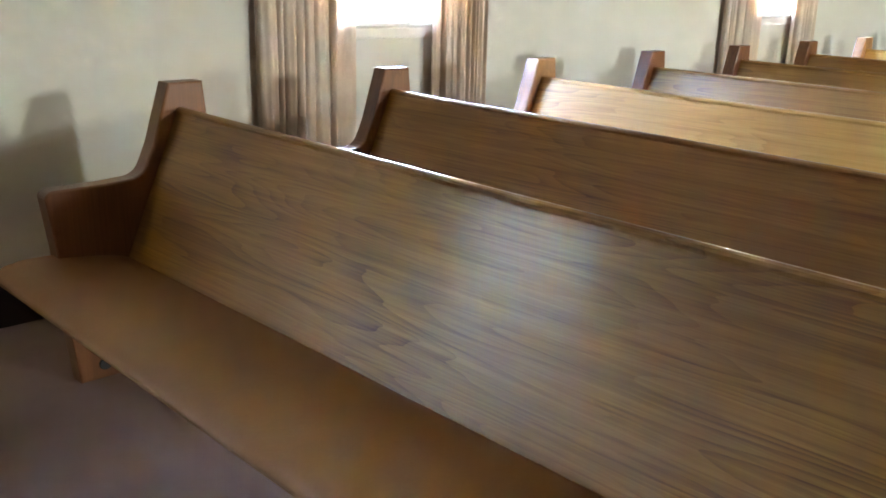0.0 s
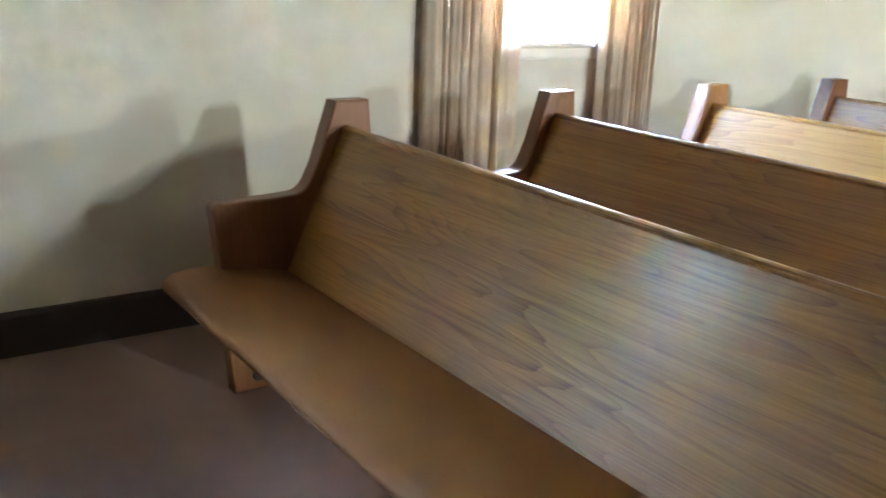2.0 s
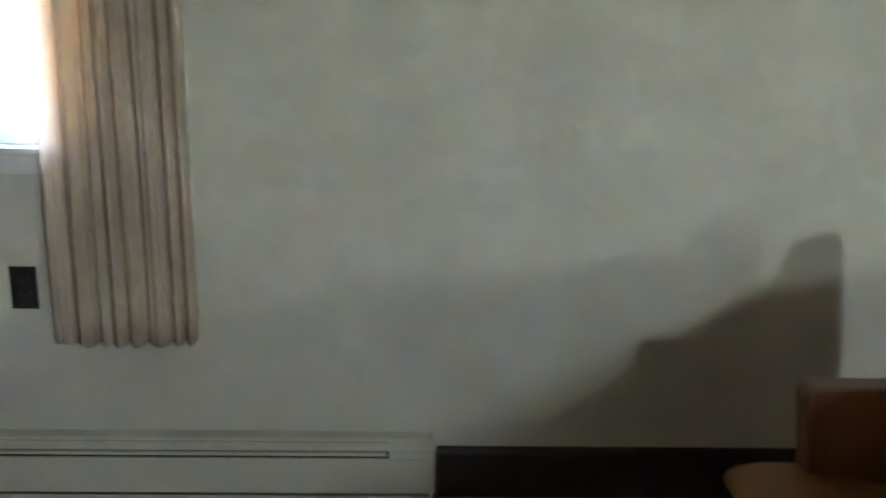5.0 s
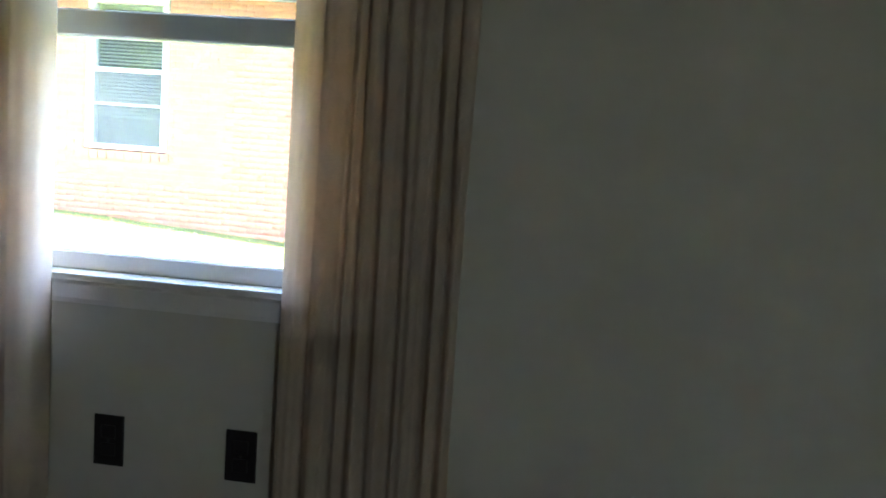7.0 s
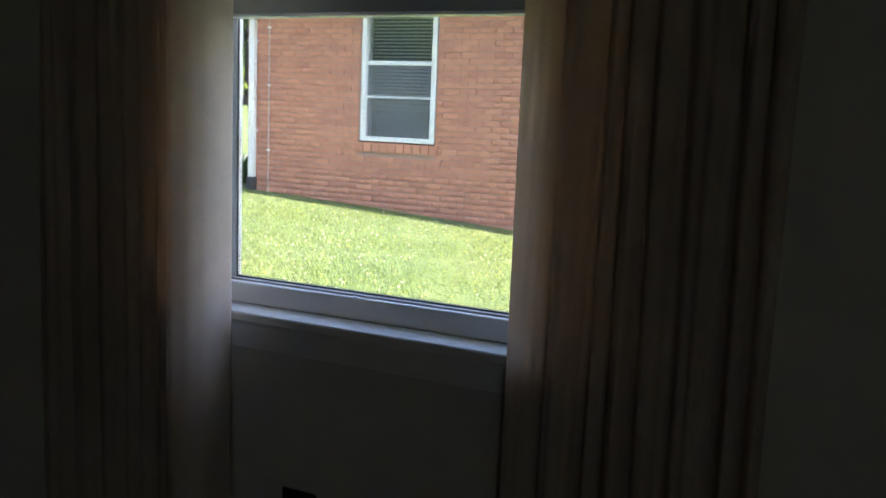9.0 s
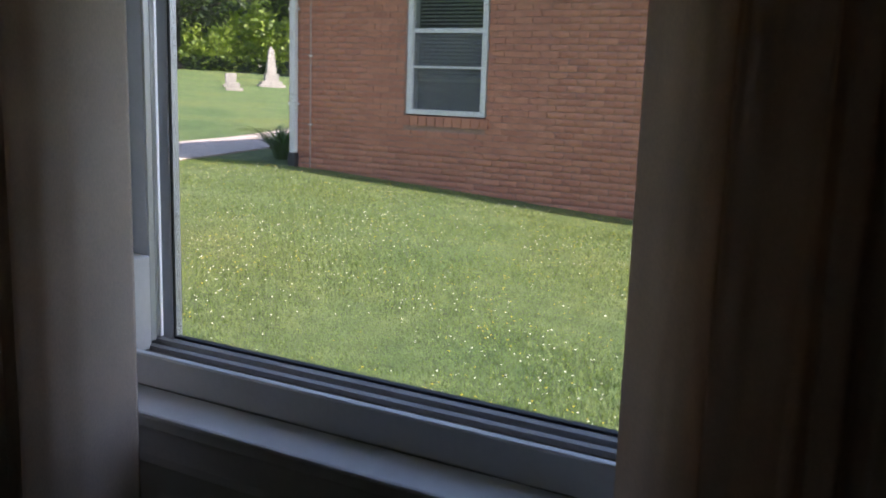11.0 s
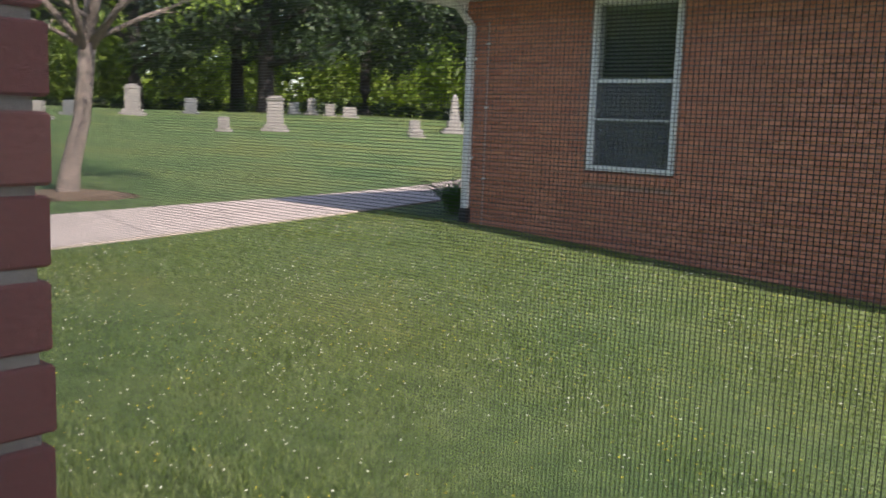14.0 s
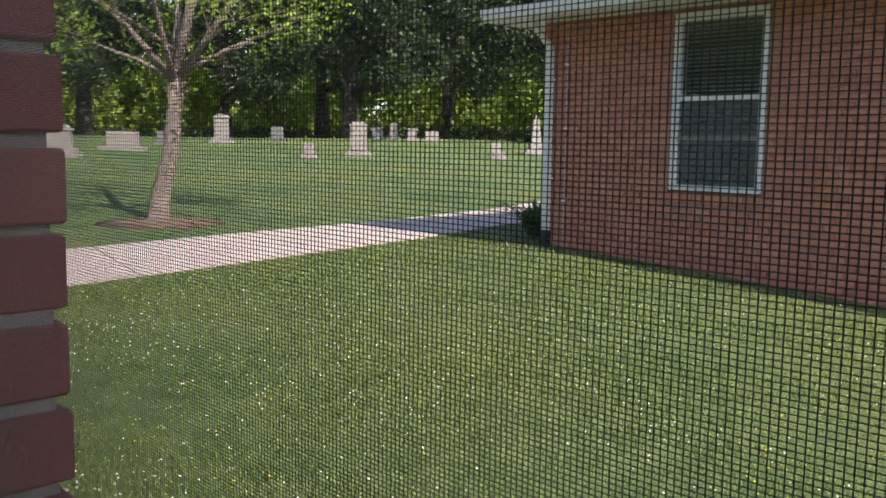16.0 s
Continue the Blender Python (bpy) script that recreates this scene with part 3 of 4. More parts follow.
def own_skin():
    c, hb = WIN_X[0], .591
    skin = tagged(empty("wall_outer", (0, 0, 0)), "plum-red brick outer skin of the building", "wall", kind="structure")
    bm, prev = bmesh.new(), X0
    for w in WIN_X:
        add_box(bm, prev, w - hb - .006, .171, .297, -.4, 3.1)
        add_box(bm, w - hb - .006, w + hb + .006, .171, .297, -.4, .82)
        add_box(bm, w - hb - .006, w + hb + .006, .171, .297, 2.25, 3.1)
        prev = w + hb + .006
    add_box(bm, prev, X1, .171, .297, -.4, 3.1)
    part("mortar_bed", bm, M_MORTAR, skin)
    for w in WIN_X:
        part("outer_sill", prism([(.1715, .80), (.1715, .938), (.315, .842), (.315, .80)], w - hb, w + hb, "yz"), M_CONC, skin)
        for s in (-1, 1):
            part("outer_frame", box(min(w + s * .4405, w + s * .5965), max(w + s * .4405, w + s * .5965), .172, .186, .945, 2.25), M_WHITE, skin)
    for s in (-1, 1):
        for k in range(21):
            z = .955 - COURSE + COURSE * (k + .5) + .036
            l, off = (.203, .0) if k % 2 else (.097, 0)
            xa = c + s * hb
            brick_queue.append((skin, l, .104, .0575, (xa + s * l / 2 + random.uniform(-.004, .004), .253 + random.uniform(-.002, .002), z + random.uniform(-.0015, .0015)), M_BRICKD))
own_skin()
# Unseen roof, added to keep bright sky out of the annex panes.
bm = prism([(.36, 3.02), (.36, 3.14), (-4.65, 6.2), (-10.1, 3.10), (-10.1, 2.98), (-4.65, 6.05)], X0 - .6, X1 + .6, "yz")
tagged(obj("roof", bm, M_SHINGLE), "unseen shingled gable roof added to darken the annex pane reflections", "roof", kind="structure")

# ---- the annex across the lawn ----
AY, AX0, AX1, AZ1 = 8.013, -7.75, 5.0, 2.75
AWIN = ((-6.09, -5.11), (-2.15, -1.17))
def build_annex():
    a = tagged(empty("annex_building", (AX0, AY, .2)), "single-storey orange-red brick annex with white windows", "building")
    o = lambda x: x - AX0
    prev, wall = AX0, None
    for xa, xb in AWIN + ((AX1, AX1),):
        w = part("wall", box(o(prev), o(xa - .012), .006, .22, -.8, AZ1 - .2), M_PINKMORTAR, a)
        wall = wall or w
        if xb > xa:
            part("wall", box(o(xa - .012), o(xb + .012), .006, .22, -.8, .8405 - .2), M_PINKMORTAR, a)
            part("lintel", box(o(xa - .012), o(xb + .012), .006, .22, 2.70 - .2, AZ1 - .2), M_PINKMORTAR, a)
        prev = xb + .012
    part("side_wall", box(0.006, .22, .22, 9, -.5, AZ1 - .2), M_BRICK, a)
    part("side_wall", box(o(AX1) - .22, o(AX1), .22, 9, -.5, AZ1 - .2), M_BRICK, a)
    part("rear_wall", box(0.006, o(AX1), 9, 9.22, -.5, AZ1 - .2), M_BRICK, a)
    part("foundation", box(-.02, o(AX1), -.012, .004, -.8, -.362), M_FOUND, a, "dirt-stained foundation course")
    part("soffit", box(-.45, o(AX1) + .4, -.45, 9.6, AZ1 - .2 + .002, AZ1 - .2 + .03), M_WHITE, a)
    part("gutter", prism([(-.45, 2.545), (-.52, 2.55), (-.545, 2.60), (-.55, 2.68), (-.535, 2.68), (-.53, 2.61), (-.45, 2.62)], -.5, o(AX1) + .4, "yz"), M_WHITE, a, "white eaves gutter")
    part("fascia", box(-.50, -.45, -.45, 9.6, 2.55, 2.70), M_WHITE, a)
    bm = bmesh.new()
    v = [bm.verts.new(p) for p in ((-.5, -.5, 2.6), (o(AX1) + .5, -.5, 2.6), (o(AX1) + .5, 9.7, 2.6), (-.5, 9.7, 2.6), (4.2, 4.6, 4.3), (o(AX1) - 4.2, 4.6, 4.3))]
    for f in ((0, 1, 5, 4), (2, 3, 4, 5), (1, 2, 5), (3, 0, 4), (3, 2, 1, 0)):
        bm.faces.new([v[i] for i in f])
    bmesh.ops.recalc_face_normals(bm, faces=bm.faces)
    part("roof", bm, M_SHINGLE, a)
    for xa, xb in AWIN:
        # A dark slab behind the panes paints the unlit interior.
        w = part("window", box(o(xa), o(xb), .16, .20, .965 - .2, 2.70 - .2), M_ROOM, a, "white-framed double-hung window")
        za, zb = .965 - .2, 2.70 - .2
        for q in (box(o(xa), o(xa) + .062, -.012, .15, za, zb, .004), box(o(xb) - .062, o(xb), -.012, .15, za, zb, .004), box(o(xa) + .062, o(xb) - .062, -.012, .15, zb - .08, zb, .004), box(o(xa) + .062, o(xb) - .062, -.012, .15, za, za + .055, .004)):
            part("window_frame", q, M_WHITE, w)
        part("meeting_rail", box(o(xa) + .062, o(xb) - .062, .02, .06, 1.848 - .2, 1.897 - .2, .004), M_WHITE, w)
        part("storm_rail", box(o(xa) + .062, o(xb) - .062, .012, .029, 1.47 - .2, 1.495 - .2, .003), M_ALU, w)
        for z0, z1, y in ((za + .055, 1.848 - .2, .07), (1.897 - .2, zb - .08, .045)):
            p = part("pane", box(o(xa) + .063, o(xb) - .063, y, y + .004, z0, z1), M_GLASS, w)
            p.visible_shadow = False
        part("insect_screen", box(o(xa) + .063, o(xb) - .063, .030, .032, za + .056, 1.847 - .2), M_FINESCREEN, w, "dark grey insect screen over the lower sash")
        blind = part("blind", box(o(xa) + .07, o(xb) - .07, .118, .142, 2.57 - .2, 2.615 - .2, .003), M_BLIND, w, "pale slatted blind drawn most of the way down")
        for k in range(30):
            z = 2.55 - .2 - k * .040
            part("slat", prism([(.112, z - .012), (.130, z + .002), (.148, z + .010), (.148, z + .012), (.130, z + .004), (.112, z - .010)], o(xa) + .07, o(xb) - .07, "yz"), M_BLIND, blind)
        part("bottom_rail", box(o(xa) + .07, o(xb) - .07, .118, .142, 1.33 - .2, 1.355 - .2, .003), M_BLIND, blind)
        for k in range(10):
            wd = (xb - xa + .11) / 10
            brick_queue.append((w, wd - .009, .115, .108, (xa - .055 + wd * (k + .5), AY + .036, .895), M_BRICK))
    return a, wall
annex, annex_wall = build_annex()

def build_downspout():
    d = tagged(empty("downspout", (-7.645, AY, .3)), "white rectangular downspout at the annex corner", "downspout")
    bm = box(-.042, .042, -.075, -.010, .13, 2.18, .010, 2)
    part("pipe", bm, M_WHITE, d)
    part("elbow", prism([(-.075, 2.18), (-.010, 2.18), (-.40, 2.46), (-.465, 2.46)], -.040, .040, "yz", .006), M_WHITE, d)
    part("drain_boot", box(-.055, .055, -.095, -.006, -.10, .135, .014, 2), M_BOOT, d, "black plastic drain boot")
    for z in (.7, 1.8):
        part("strap", box(-.06, .06, -.078, -.004, z, z + .03, .002), M_WHITE, d)
build_downspout()
cab = tagged(empty("wall_conduit", (-7.415, AY, .27)), "thin pale grey conduit up the brick wall", "conduit")
part("conduit_pipe", tube([(0, -.017, -.06), (0, -.017, 1.2), (0, -.017, 2.25)], [.008] * 3, 8), M_CONC, cab)
for z in (.5, 1.3, 2.0):
    part("clip", box(-.022, .022, -.032, -.004, z, z + .02, .002), M_WHITE, cab)

# ---- gravestones ----
def gravestone(x, y, h, w, kind):
    z = ground_z(x, y)
    g = tagged(empty("gravestone", (x, y, z)), {"slab": "tall weathered white marble headstone on a stepped base", "small": "small weathered white marker stone on the lawn", "obelisk": "pale stone obelisk on a stepped plinth", "low": "low granite headstone, tree shade put into its dark grey"}[kind], "gravestone", "gravestones on the lawn")
    g.rotation_euler[2] = radians(50)
    if kind in ("slab", "obelisk"):
        part("plinth", box(-w * .85, w * .85, -w * .55, w * .55, -.15, .10, .015), M_STONE, g)
        part("base", box(-w * .68, w * .68, -w * .42, w * .42, .10, .22, .012), M_STONE, g)
    if kind == "slab":
        part("tablet", prism([(-w / 2, .22), (w / 2, .22), (w / 2, h - .12), (w * .30, h - .02), (0, h), (-w * .30, h - .02), (-w / 2, h - .12)], -w * .2, w * .2, "xz", .012), M_STONE, g)
        part("cap", box(-w * .56, w * .56, -w * .26, w * .26, h - .17, h - .11, .012), M_STONE, g)
    elif kind == "obelisk":
        part("die", box(-w * .45, w * .45, -w * .38, w * .38, .22, .52, .015), M_STONE, g)
        bm = bmesh.new()
        bmesh.ops.create_cone(bm, cap_ends=True, segments=4, radius1=w * .45, radius2=w * .26, depth=h - .72, matrix=Matrix.Translation((0, 0, .52 + (h - .72) / 2)) @ Matrix.Rotation(radians(45), 4, 'Z'))
        part("shaft", bm, M_STONE, g)
        bm = bmesh.new()
        bmesh.ops.create_cone(bm, cap_ends=True, segments=4, radius1=w * .27, radius2=.005, depth=.2, matrix=Matrix.Translation((0, 0, h - .1)) @ Matrix.Rotation(radians(45), 4, 'Z'))
        part("point", bm, M_STONE, g)
    else:
        m = M_STONE if kind == "small" else M_SHADESTONE
        part("base", box(-w * .6, w * .6, -w * .4, w * .4, -.12, .09, .01), m, g)
        part("tablet", box(-w * .42, w * .42, -w * .2, w * .2, .09, h, .025, 2), m, g)
for gx, gy, gh, gw, kind in ((-25.3, 19.4, 1.20, .55, "slab"), (-24.7, 16.9, .46, .42, "small"), (-32.2, 18.2, 1.15, .55, "slab"), (-28.4, 12.5, .55, 1.1, "small"), (-25.1, 28.5, 1.62, .62, "obelisk"), (-25.0, 26.0, .52, .5, "small"), (-23.4, 24.4, .28, .5, "small"), (-25.4, 9.4, .85, .6, "slab"), (-34.4, 22.2, .65, .6, "low"), (-36.4, 29.5, .6, .6, "low"), (-35.9, 30.2, .85, .4, "slab"), (-35.3, 30.9, .6, .55, "small"), (-34.6, 31.6, .5, .8, "small"), (-36.9, 28.6, .75, .5, "small"), (-30.6, 11.2, .35, .8, "small"), (-31.0, 15.2, .5, .6, "low")):
    gravestone(gx, gy, gh, gw, kind)

# ---- trees and shrubs ----
def leaf_cloud(name, centres, count, size, mat, parent, seed, squash=.8):
    """Many small bent leaves scattered through clumps (x, y, z, r)."""
    rng = np.random.default_rng(seed)
    cs = np.array(centres)
    pick = rng.choice(len(cs), count, p=cs[:, 3] ** 2 / (cs[:, 3] ** 2).sum())
    d = rng.normal(size=(count, 3))
    d /= np.linalg.norm(d, axis=1)[:, None]
    rad = cs[pick, 3] * (.45 + .6 * rng.random(count) ** .7)
    p = cs[pick, :3] + d * rad[:, None] * np.array([1, 1, squash])
    a = rng.normal(size=(count, 3)); a /= np.linalg.norm(a, axis=1)[:, None]
    b = np.cross(a, rng.normal(size=(count, 3))); b /= np.linalg.norm(b, axis=1)[:, None]
    s = size * (.6 + .8 * rng.random(count))[:, None]
    v = np.stack([p - a * s, p + b * s * .45, p + a * s, p - b * s * .45], 1).reshape(-1, 3)
    f = np.arange(count * 4).reshape(-1, 4)
    return raw_mesh(name, v, f, mat, parent)

def build_tree(name, x, y, h, spread, trunk_r, low, leaves, size, mat, bark, label, seed, lean=(0, 0), limbs=9):
    z = ground_z(x, y)
    rnd = random.Random(seed)
    t = tagged(empty(name, (x, y, z)), label, "tree", "trees by the churchyard")
    top = h * .75
    pts = [(lean[0] * k * k * top + .05 * math.sin(4 * k + seed), lean[1] * k * k * top, -.2 + k * top) for k in (0, .05, .15, .35, .6, .8, 1)]
    part("trunk", tube(pts, [trunk_r * s for s in (1.5, 1.15, 1, .85, .6, .4, .15)], 10), bark, t, smooth=True)
    clumps = []
    for i in range(limbs):
        k = low / top + (1 - low / top) * (i / limbs) * .9
        base = Vector((lean[0] * k * k * top, lean[1] * k * k * top, k * top))
        az = i * 2.4 + rnd.uniform(-.4, .4)
        ln = spread * rnd.uniform(.65, 1.05) * (1 - .35 * i / limbs)
        rise = rnd.uniform(.15, .55)
        q = [base, base + Vector((math.cos(az), math.sin(az), rise)) * ln * .5, base + Vector((math.cos(az), math.sin(az), rise * .8 + .05)) * ln]
        r = trunk_r * (1 - .8 * k)
        part("limb", tube(q, [r * .6, r * .35, r * .1], 6), bark, t, smooth=True)
        for f in (.45, .75, 1.0):
            c = base.lerp(q[2], f)
            clumps.append((c.x + rnd.uniform(-.4, .4), c.y + rnd.uniform(-.4, .4), c.z + rnd.uniform(-.1, .5), spread * rnd.uniform(.22, .38)))
    for i in range(5):
        clumps.append((pts[-1][0] + rnd.uniform(-.25, .25) * spread, pts[-1][1] + rnd.uniform(-.25, .25) * spread, top + rnd.uniform(-.1, .25) * h * .5, spread * rnd.uniform(.25, .4)))
    leaf_cloud("crown", clumps, leaves, size, mat, t, seed)
    return t

def build_young_tree(x, y):
    rnd = random.Random(5)
    t = tagged(empty("tree", (x, y, ground_z(x, y))), "slim grey-barked young tree forking above a mulch ring", "tree", "trees by the churchyard")
    part("trunk", tube([(.02, -.05, -.2), (.0, 0, .05), (0, .05, .4), (.02, .20, 1.0), (.03, .26, 1.6), (.03, .30, 2.05)], [.20, .155, .125, .112, .108, .11], 12), M_BARK, t, smooth=True)
    clumps = []
    for az, rise, ln, r in ((2.6, .9, 2.6, .062), (.6, 1.3, 2.8, .058), (1.7, 3.2, 3.6, .088), (4.2, 1.1, 2.5, .055), (5.4, 1.6, 2.6, .055), (3.4, .35, 2.2, .040), (.0, .45, 2.1, .036), (1.2, .5, 2.2, .038), (4.9, .4, 2.1, .036)):
        d = Vector((math.cos(az), math.sin(az), rise)).normalized()
        o = Vector((.03, .28, rnd.uniform(1.7, 2.35)))
        q = [o, o + d * ln * .35 + Vector((0, 0, .04)), o + d * ln * .7, o + d * ln]
        part("limb", tube(q, [r, r * .7, r * .45, r * .12], 8), M_BARK, t, smooth=True)
        for k in range(4):
            b0 = o + d * ln * (.35 + .16 * k)
            e = (d + Vector((rnd.uniform(-1, 1), rnd.uniform(-1, 1), rnd.uniform(-.3, .6)))).normalized()
            tip = b0 + e * ln * .4
            part("twig", tube([b0, b0.lerp(tip, .5) + Vector((0, 0, .05)), tip], [r * .3, r * .2, .006], 5), M_BARK, t)
            clumps.append((*tip, rnd.uniform(.35, .6)))
        clumps.append((*q[3], .6))
    leaf_cloud("crown", clumps, 4200, .05, M_LEAF, t, 5)
build_young_tree(-12.55, 5.72)
bm = bmesh.new()
bmesh.ops.create_cone(bm, cap_ends=True, segments=28, radius1=.95, radius2=.35, depth=.07, matrix=Matrix.Translation((-12.55, 5.75, ground_z(-12.55, 5.75) + .025)))
for v in bm.verts:
    v.co.x += .06 * math.sin(v.co.y * 9)
tagged(obj("mulch_bed", bm, M_MULCH, smooth=True), "ring of brown wood mulch round the tree", "mulch")
# The far crowns get their shade from the dark leaf colour.
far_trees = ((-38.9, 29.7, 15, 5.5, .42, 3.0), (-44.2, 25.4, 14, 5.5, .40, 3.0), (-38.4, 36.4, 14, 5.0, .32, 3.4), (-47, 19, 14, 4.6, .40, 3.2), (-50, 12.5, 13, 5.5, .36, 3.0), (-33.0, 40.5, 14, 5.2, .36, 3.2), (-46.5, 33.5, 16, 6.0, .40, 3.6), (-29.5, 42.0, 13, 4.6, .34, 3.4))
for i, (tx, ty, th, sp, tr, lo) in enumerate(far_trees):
    build_tree("tree", tx, ty, th, sp, tr, lo - .6, 10500, .18, M_LEAFS, M_DARKBARK, "broad tree behind the gravestones, shade put into its leaf colour", 40 + i, (0, 0), 12)

for i, (tx, ty, th) in enumerate(((-15.5, -9.5, 12), (-22.5, -13.0, 14), (-17.0, -20.0, 15), (-28.0, -6.5, 13))):
    build_tree("tree", tx, ty, th, 5.0, .30, 1.2, 12000, .20, M_LEAF, M_DARKBARK, "broad sunlit shade tree west of the church", 70 + i, (0, 0), 12)

def hedge(name, pts, r, count, size, mat, label, seed):
    rnd = random.Random(seed)
    cl = []
    for (xa, ya), (xb, yb) in zip(pts, pts[1:]):
        n = max(2, int(math.hypot(xb - xa, yb - ya) / (r * .8)))
        for i in range(n):
            k = i / n
            x, y = xa + (xb - xa) * k, ya + (yb - ya) * k
            for lvl in (.35, 1.1, 1.75):
                cl.append((x + rnd.uniform(-r, r) * .5, y + rnd.uniform(-r, r) * .5, ground_z(x, y) + r * lvl * rnd.uniform(.7, 1.1), r * rnd.uniform(.5, .9)))
    ob = leaf_cloud(name, cl, count, size, mat, None, seed, .9)
    return tagged(ob, label, "shrubs", kind="stuff")
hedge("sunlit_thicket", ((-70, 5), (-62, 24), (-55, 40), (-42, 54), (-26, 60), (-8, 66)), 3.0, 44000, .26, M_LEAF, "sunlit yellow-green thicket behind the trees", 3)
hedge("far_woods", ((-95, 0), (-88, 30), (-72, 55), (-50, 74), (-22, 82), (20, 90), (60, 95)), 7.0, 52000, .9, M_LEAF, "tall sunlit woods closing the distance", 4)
# Dark leaves that paint shade into the gaps above the thicket.
def canopy():
    rnd = random.Random(77)
    cl = []
    for (xa, ya), (xb, yb) in zip(((-66, 2), (-60, 20), (-52, 36), (-40, 50), (-24, 57)), ((-60, 20), (-52, 36), (-40, 50), (-24, 57), (-8, 60))):
        for i in range(9):
            k = i / 9
            for lvl in (9.0, 13.0):
                cl.append((xa + (xb - xa) * k + rnd.uniform(-2, 2), ya + (yb - ya) * k + rnd.uniform(-2, 2), lvl + rnd.uniform(-1.2, 1.2), rnd.uniform(1.5, 2.7)))
    tagged(leaf_cloud("shade_toned_canopy", cl, 5500, .33, M_LEAFS, None, 77), "canopy of the wood's edge, shade put into its leaf colour", "trees", kind="stuff")
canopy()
# Low dark leaves, painted in for the shaded strip where the lawn ends.
hedge("shade_toned_undergrowth", ((-49, 10), (-47, 22), (-41, 33), (-33, 43), (-27, 47)), .36, 8000, .12, M_LEAFS, "low dark leaves painting the shaded band along the lawn's edge", 6)

def build_lily(x, y):
    z = ground_z(x, y)
    rnd = random.Random(8)
    p = tagged(empty("daylily", (x, y, z)), "arching green daylily clump at the annex corner", "plant")
    for i in range(90):
        az, ln, w = rnd.uniform(0, 6.28), rnd.uniform(.55, .95), rnd.uniform(.012, .020)
        d, s = Vector((math.cos(az), math.sin(az), 0)), Vector((-math.sin(az), math.cos(az), 0))
        o = d * rnd.uniform(0, .1)
        bm, prev = bmesh.new(), None
        for k in range(6):
            u = k / 5
            c = o + d * (ln * .75 * u ** 1.3) + Vector((0, 0, ln * (1.25 * u - .85 * u * u)))
            wk = w * (1 - u * .93)
            row = [bm.verts.new(c - s * wk), bm.verts.new(c + Vector((0, 0, -wk * .5))), bm.verts.new(c + s * wk)]
            if prev:
                bm.faces.new((prev[0], prev[1], row[1], row[0])), bm.faces.new((prev[1], prev[2], row[2], row[1]))
            prev = row
        part("leaf", bm, M_LILY, p)
build_lily(-8.35, 8.62)

# ---- grass blades and clover on the near lawn ----
def build_grass():
    rng = np.random.default_rng(21)
    n = 430000
    x = rng.uniform(-10.2, .6, n)
    y = .35 + (rng.random(n) ** 1.25) * 7.6
    ang = np.arctan2(-(x + 1.1), y + .2)
    keep = (ang > -.15) & (x > -7.95 - .21 * (y - 2.8)) & (ang < 1.25)
    x, y = x[keep], y[keep]
    n = len(x)
    z = .27 - np.where(x > -7.5, .058 * np.minimum(x + 7.5, 6.5), 0)
    h = rng.uniform(.010, .034, n) * (1 + .5 * np.sin(x * 2.1 + 1.3 * np.sin(y * 1.7)) * np.sin(y * 2.6))
    az, tilt = rng.uniform(0, 6.283, n), rng.uniform(.1, .9, n)
    w = rng.uniform(.0018, .0036, n)
    dx, dy = np.cos(az), np.sin(az)
    base = np.stack([x, y, z - .004], 1)
    side = np.stack([-dy * w, dx * w, np.zeros(n)], 1)
    tip = base + np.stack([dx * h * tilt, dy * h * tilt, h], 1)
    v = np.stack([base - side, base + side, tip], 1).reshape(-1, 3)
    tagged(raw_mesh("grass", v, np.arange(n * 3).reshape(-1, 3), M_BLADE), "short mown green grass blades on the near lawn", "grass", kind="stuff")
build_grass()

def build_flowers(name, count, r, mat, label, seed):
    rng = np.random.default_rng(seed)
    k = count * 4
    x = rng.uniform(-9.6, .3, k)
    y = .4 + rng.random(k) ** 1.9 * 7.3
    dens = .5 + .5 * np.sin(x * 1.9 + 2 * np.sin(y * 1.1 + seed)) * np.sin(y * 1.5 + .7 * x)
    keep = (rng.random(k) < dens) & (x > -7.9 - .21 * (y - 2.8))
    x, y = x[keep][:count], y[keep][:count]
    n = len(x)
    z = .27 - np.where(x > -7.5, .058 * np.minimum(x + 7.5, 6.5), 0) + rng.uniform(.015, .035, n)
    s = r * rng.uniform(.6, 1.25, n)
    octa = np.array([(1, 0, 0), (0, 1, 0), (-1, 0, 0), (0, -1, 0), (0, 0, .8), (0, 0, -.8)])
    v = (np.stack([x, y, z], 1)[:, None, :] + octa[None] * s[:, None, None]).reshape(-1, 3)
    fc = np.array([(0, 1, 4), (1, 2, 4), (2, 3, 4), (3, 0, 4), (1, 0, 5), (2, 1, 5), (3, 2, 5), (0, 3, 5)])
    f = (np.arange(n)[:, None, None] * 6 + fc[None]).reshape(-1, 3)
    tagged(raw_mesh(name, v, f, mat), label, "flowers", kind="stuff")
build_flowers("clover_flowers", 5400, .0056, M_PETAL, "small white clover heads in the grass", 2)
build_flowers("yellow_flowers", 3400, .0052, M_YELLOW, "tiny yellow flowers in the grass", 7)

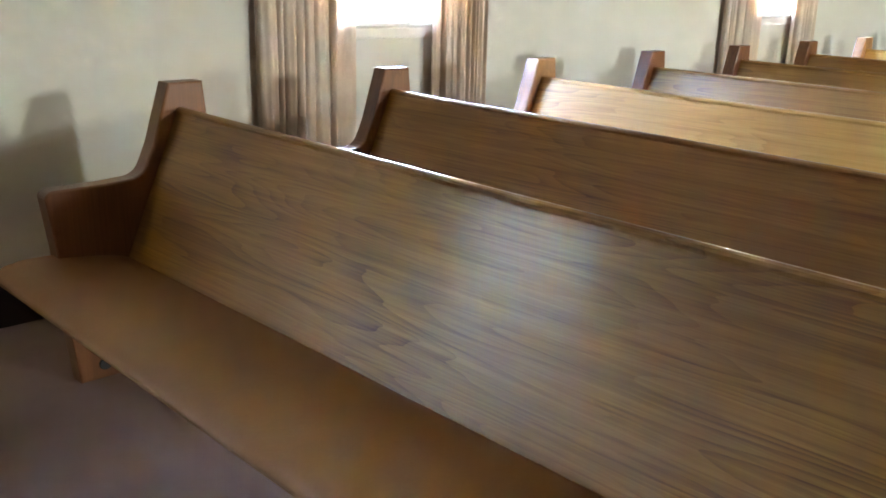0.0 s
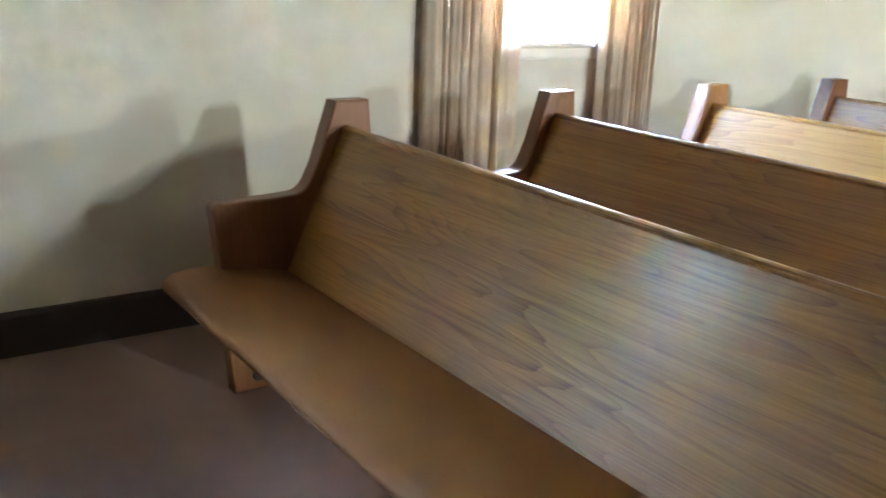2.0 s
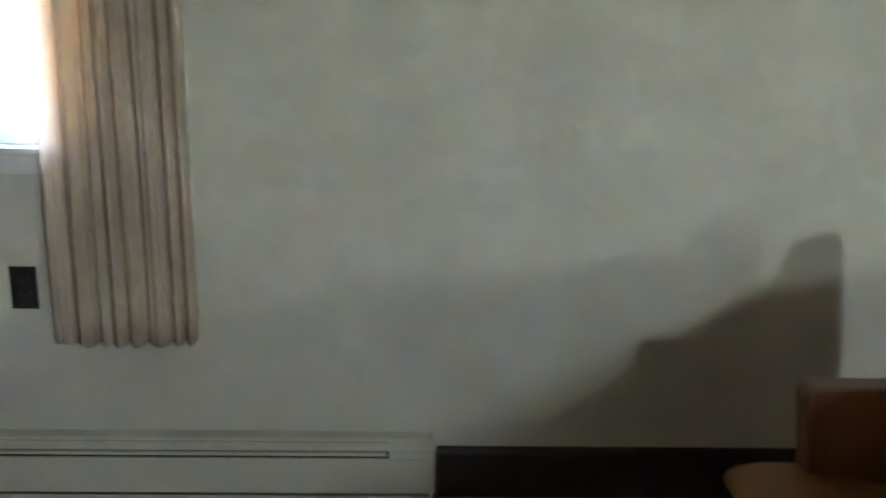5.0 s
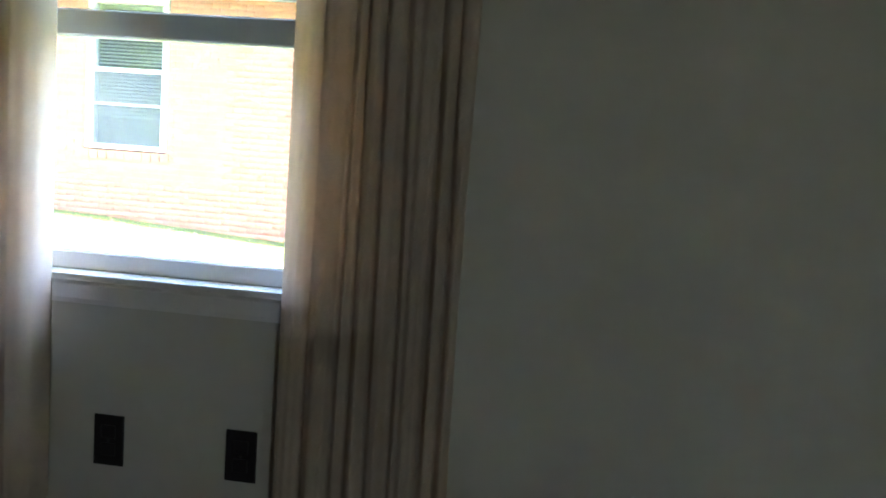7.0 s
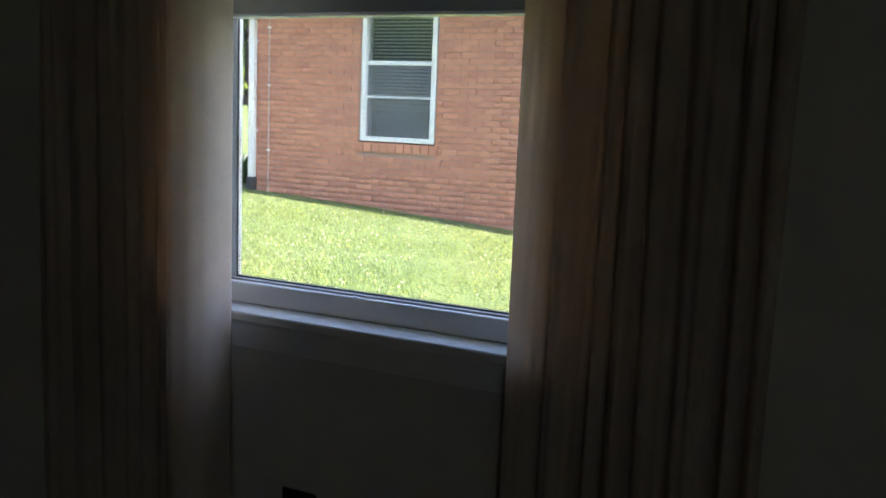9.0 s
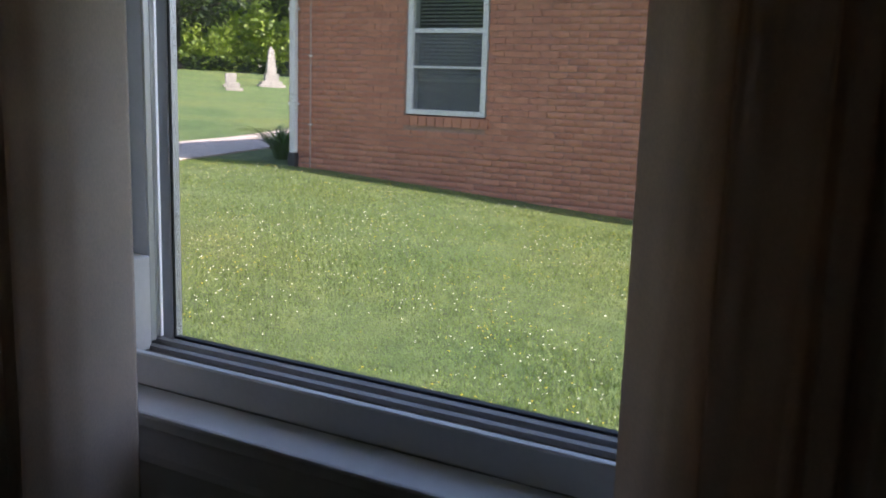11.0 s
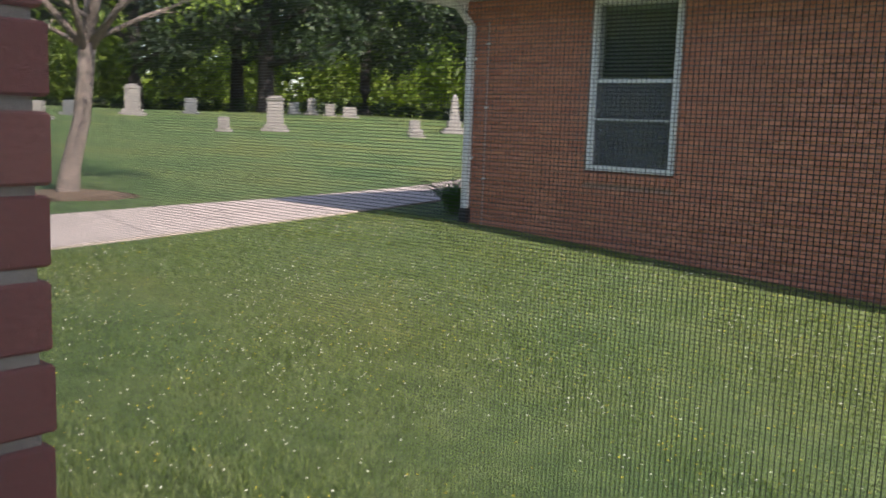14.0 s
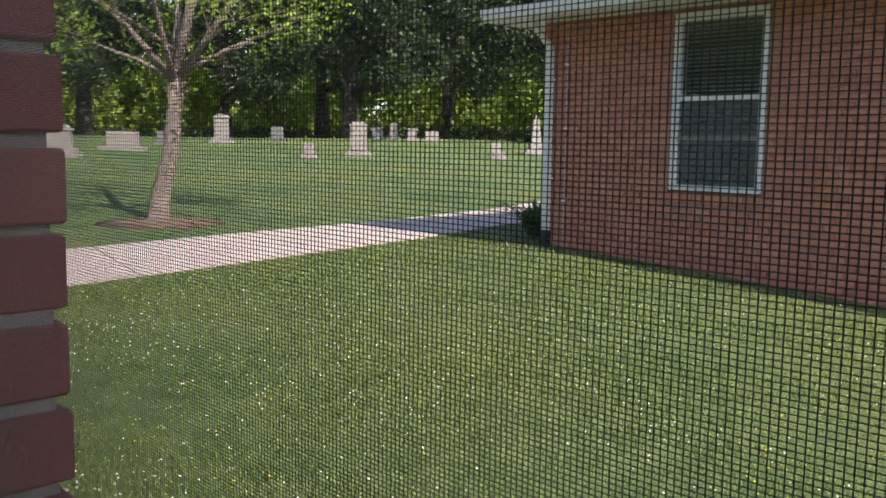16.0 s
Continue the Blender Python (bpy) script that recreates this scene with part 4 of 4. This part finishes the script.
# ---- bricks, last ----
def lay_bricks():
    cache = {}
    for owner, l, d, h, at, mat in brick_queue:
        key = (round(l, 3), d, h, mat.name)
        if key not in cache:
            cache[key] = brick_data("brick", l, d, h, mat)
        ob = new("brick", cache[key])
        base = Vector(owner.matrix_basis.translation)
        if owner.parent:
            base = base + owner.parent.matrix_basis.translation
        ob.parent = owner
        ob.location = Vector(at) - base
    # the annex facade in running bond
    me = {l: brick_data("brick", l, .05, .0575, M_BRICK) for l in (.193, .0915)}
    rest_v, rest_f, count = [], [], 0
    for k in range(-6, 39):
        z = .245 + COURSE * (k + .5)
        if z + .03 > AZ1:
            break
        x = AX0 - (.1015 if k % 2 else 0)
        while x < 0:
            a, b = max(x, AX0), x + .203
            x = b
            gaps = [(wa - .012, wb + .012) for wa, wb in AWIN if .84 < z < 2.70 or (.84 - .03 < z < .96)]
            inside = False
            for wa, wb in gaps:
                if a >= wa - .01 and b <= wb + .01:
                    inside = True
                elif a < wa < b:
                    b = wa
                elif a < wb < b:
                    a = wb
            if inside or b - a < .035:
                continue
            l = .193 if b - a > .15 else (.0915 if b - a > .095 else b - a - .01)
            c = Vector(((a + b) / 2, AY + .022 + random.uniform(-.003, .002), z))
            if -6.7 < c.x < -4.3 and .6 < z < 2.2 and count < 300 and l in me:
                ob = new("brick", me[l])
                ob.parent = annex_wall
                ob.location = c - Vector((AX0, AY, .2))
                count += 1
            else:
                q, o = .0025, len(rest_v)
                hx, hz = (b - a - .010) / 2, .02875
                for yy, ins in ((-.025, q), (-.025 + q, 0), (.025, 0)):
                    for sx, sz in ((-1, -1), (1, -1), (1, 1), (-1, 1)):
                        rest_v.append((c.x + sx * (hx - ins) - AX0, c.y + yy - AY, c.z + sz * (hz - ins) - .2))
                rest_f.append((o, o + 1, o + 2, o + 3))
                for r in (0, 4):
                    for i in range(4):
                        j = (i + 1) % 4
                        rest_f.append((o + r + j, o + r + i, o + r + 4 + i, o + r + 4 + j))
    tagged(raw_mesh("brickwork", np.array(rest_v), np.array(rest_f), M_BRICK, annex_wall), "orange-red running-bond brickwork", kind="stuff")
lay_bricks()
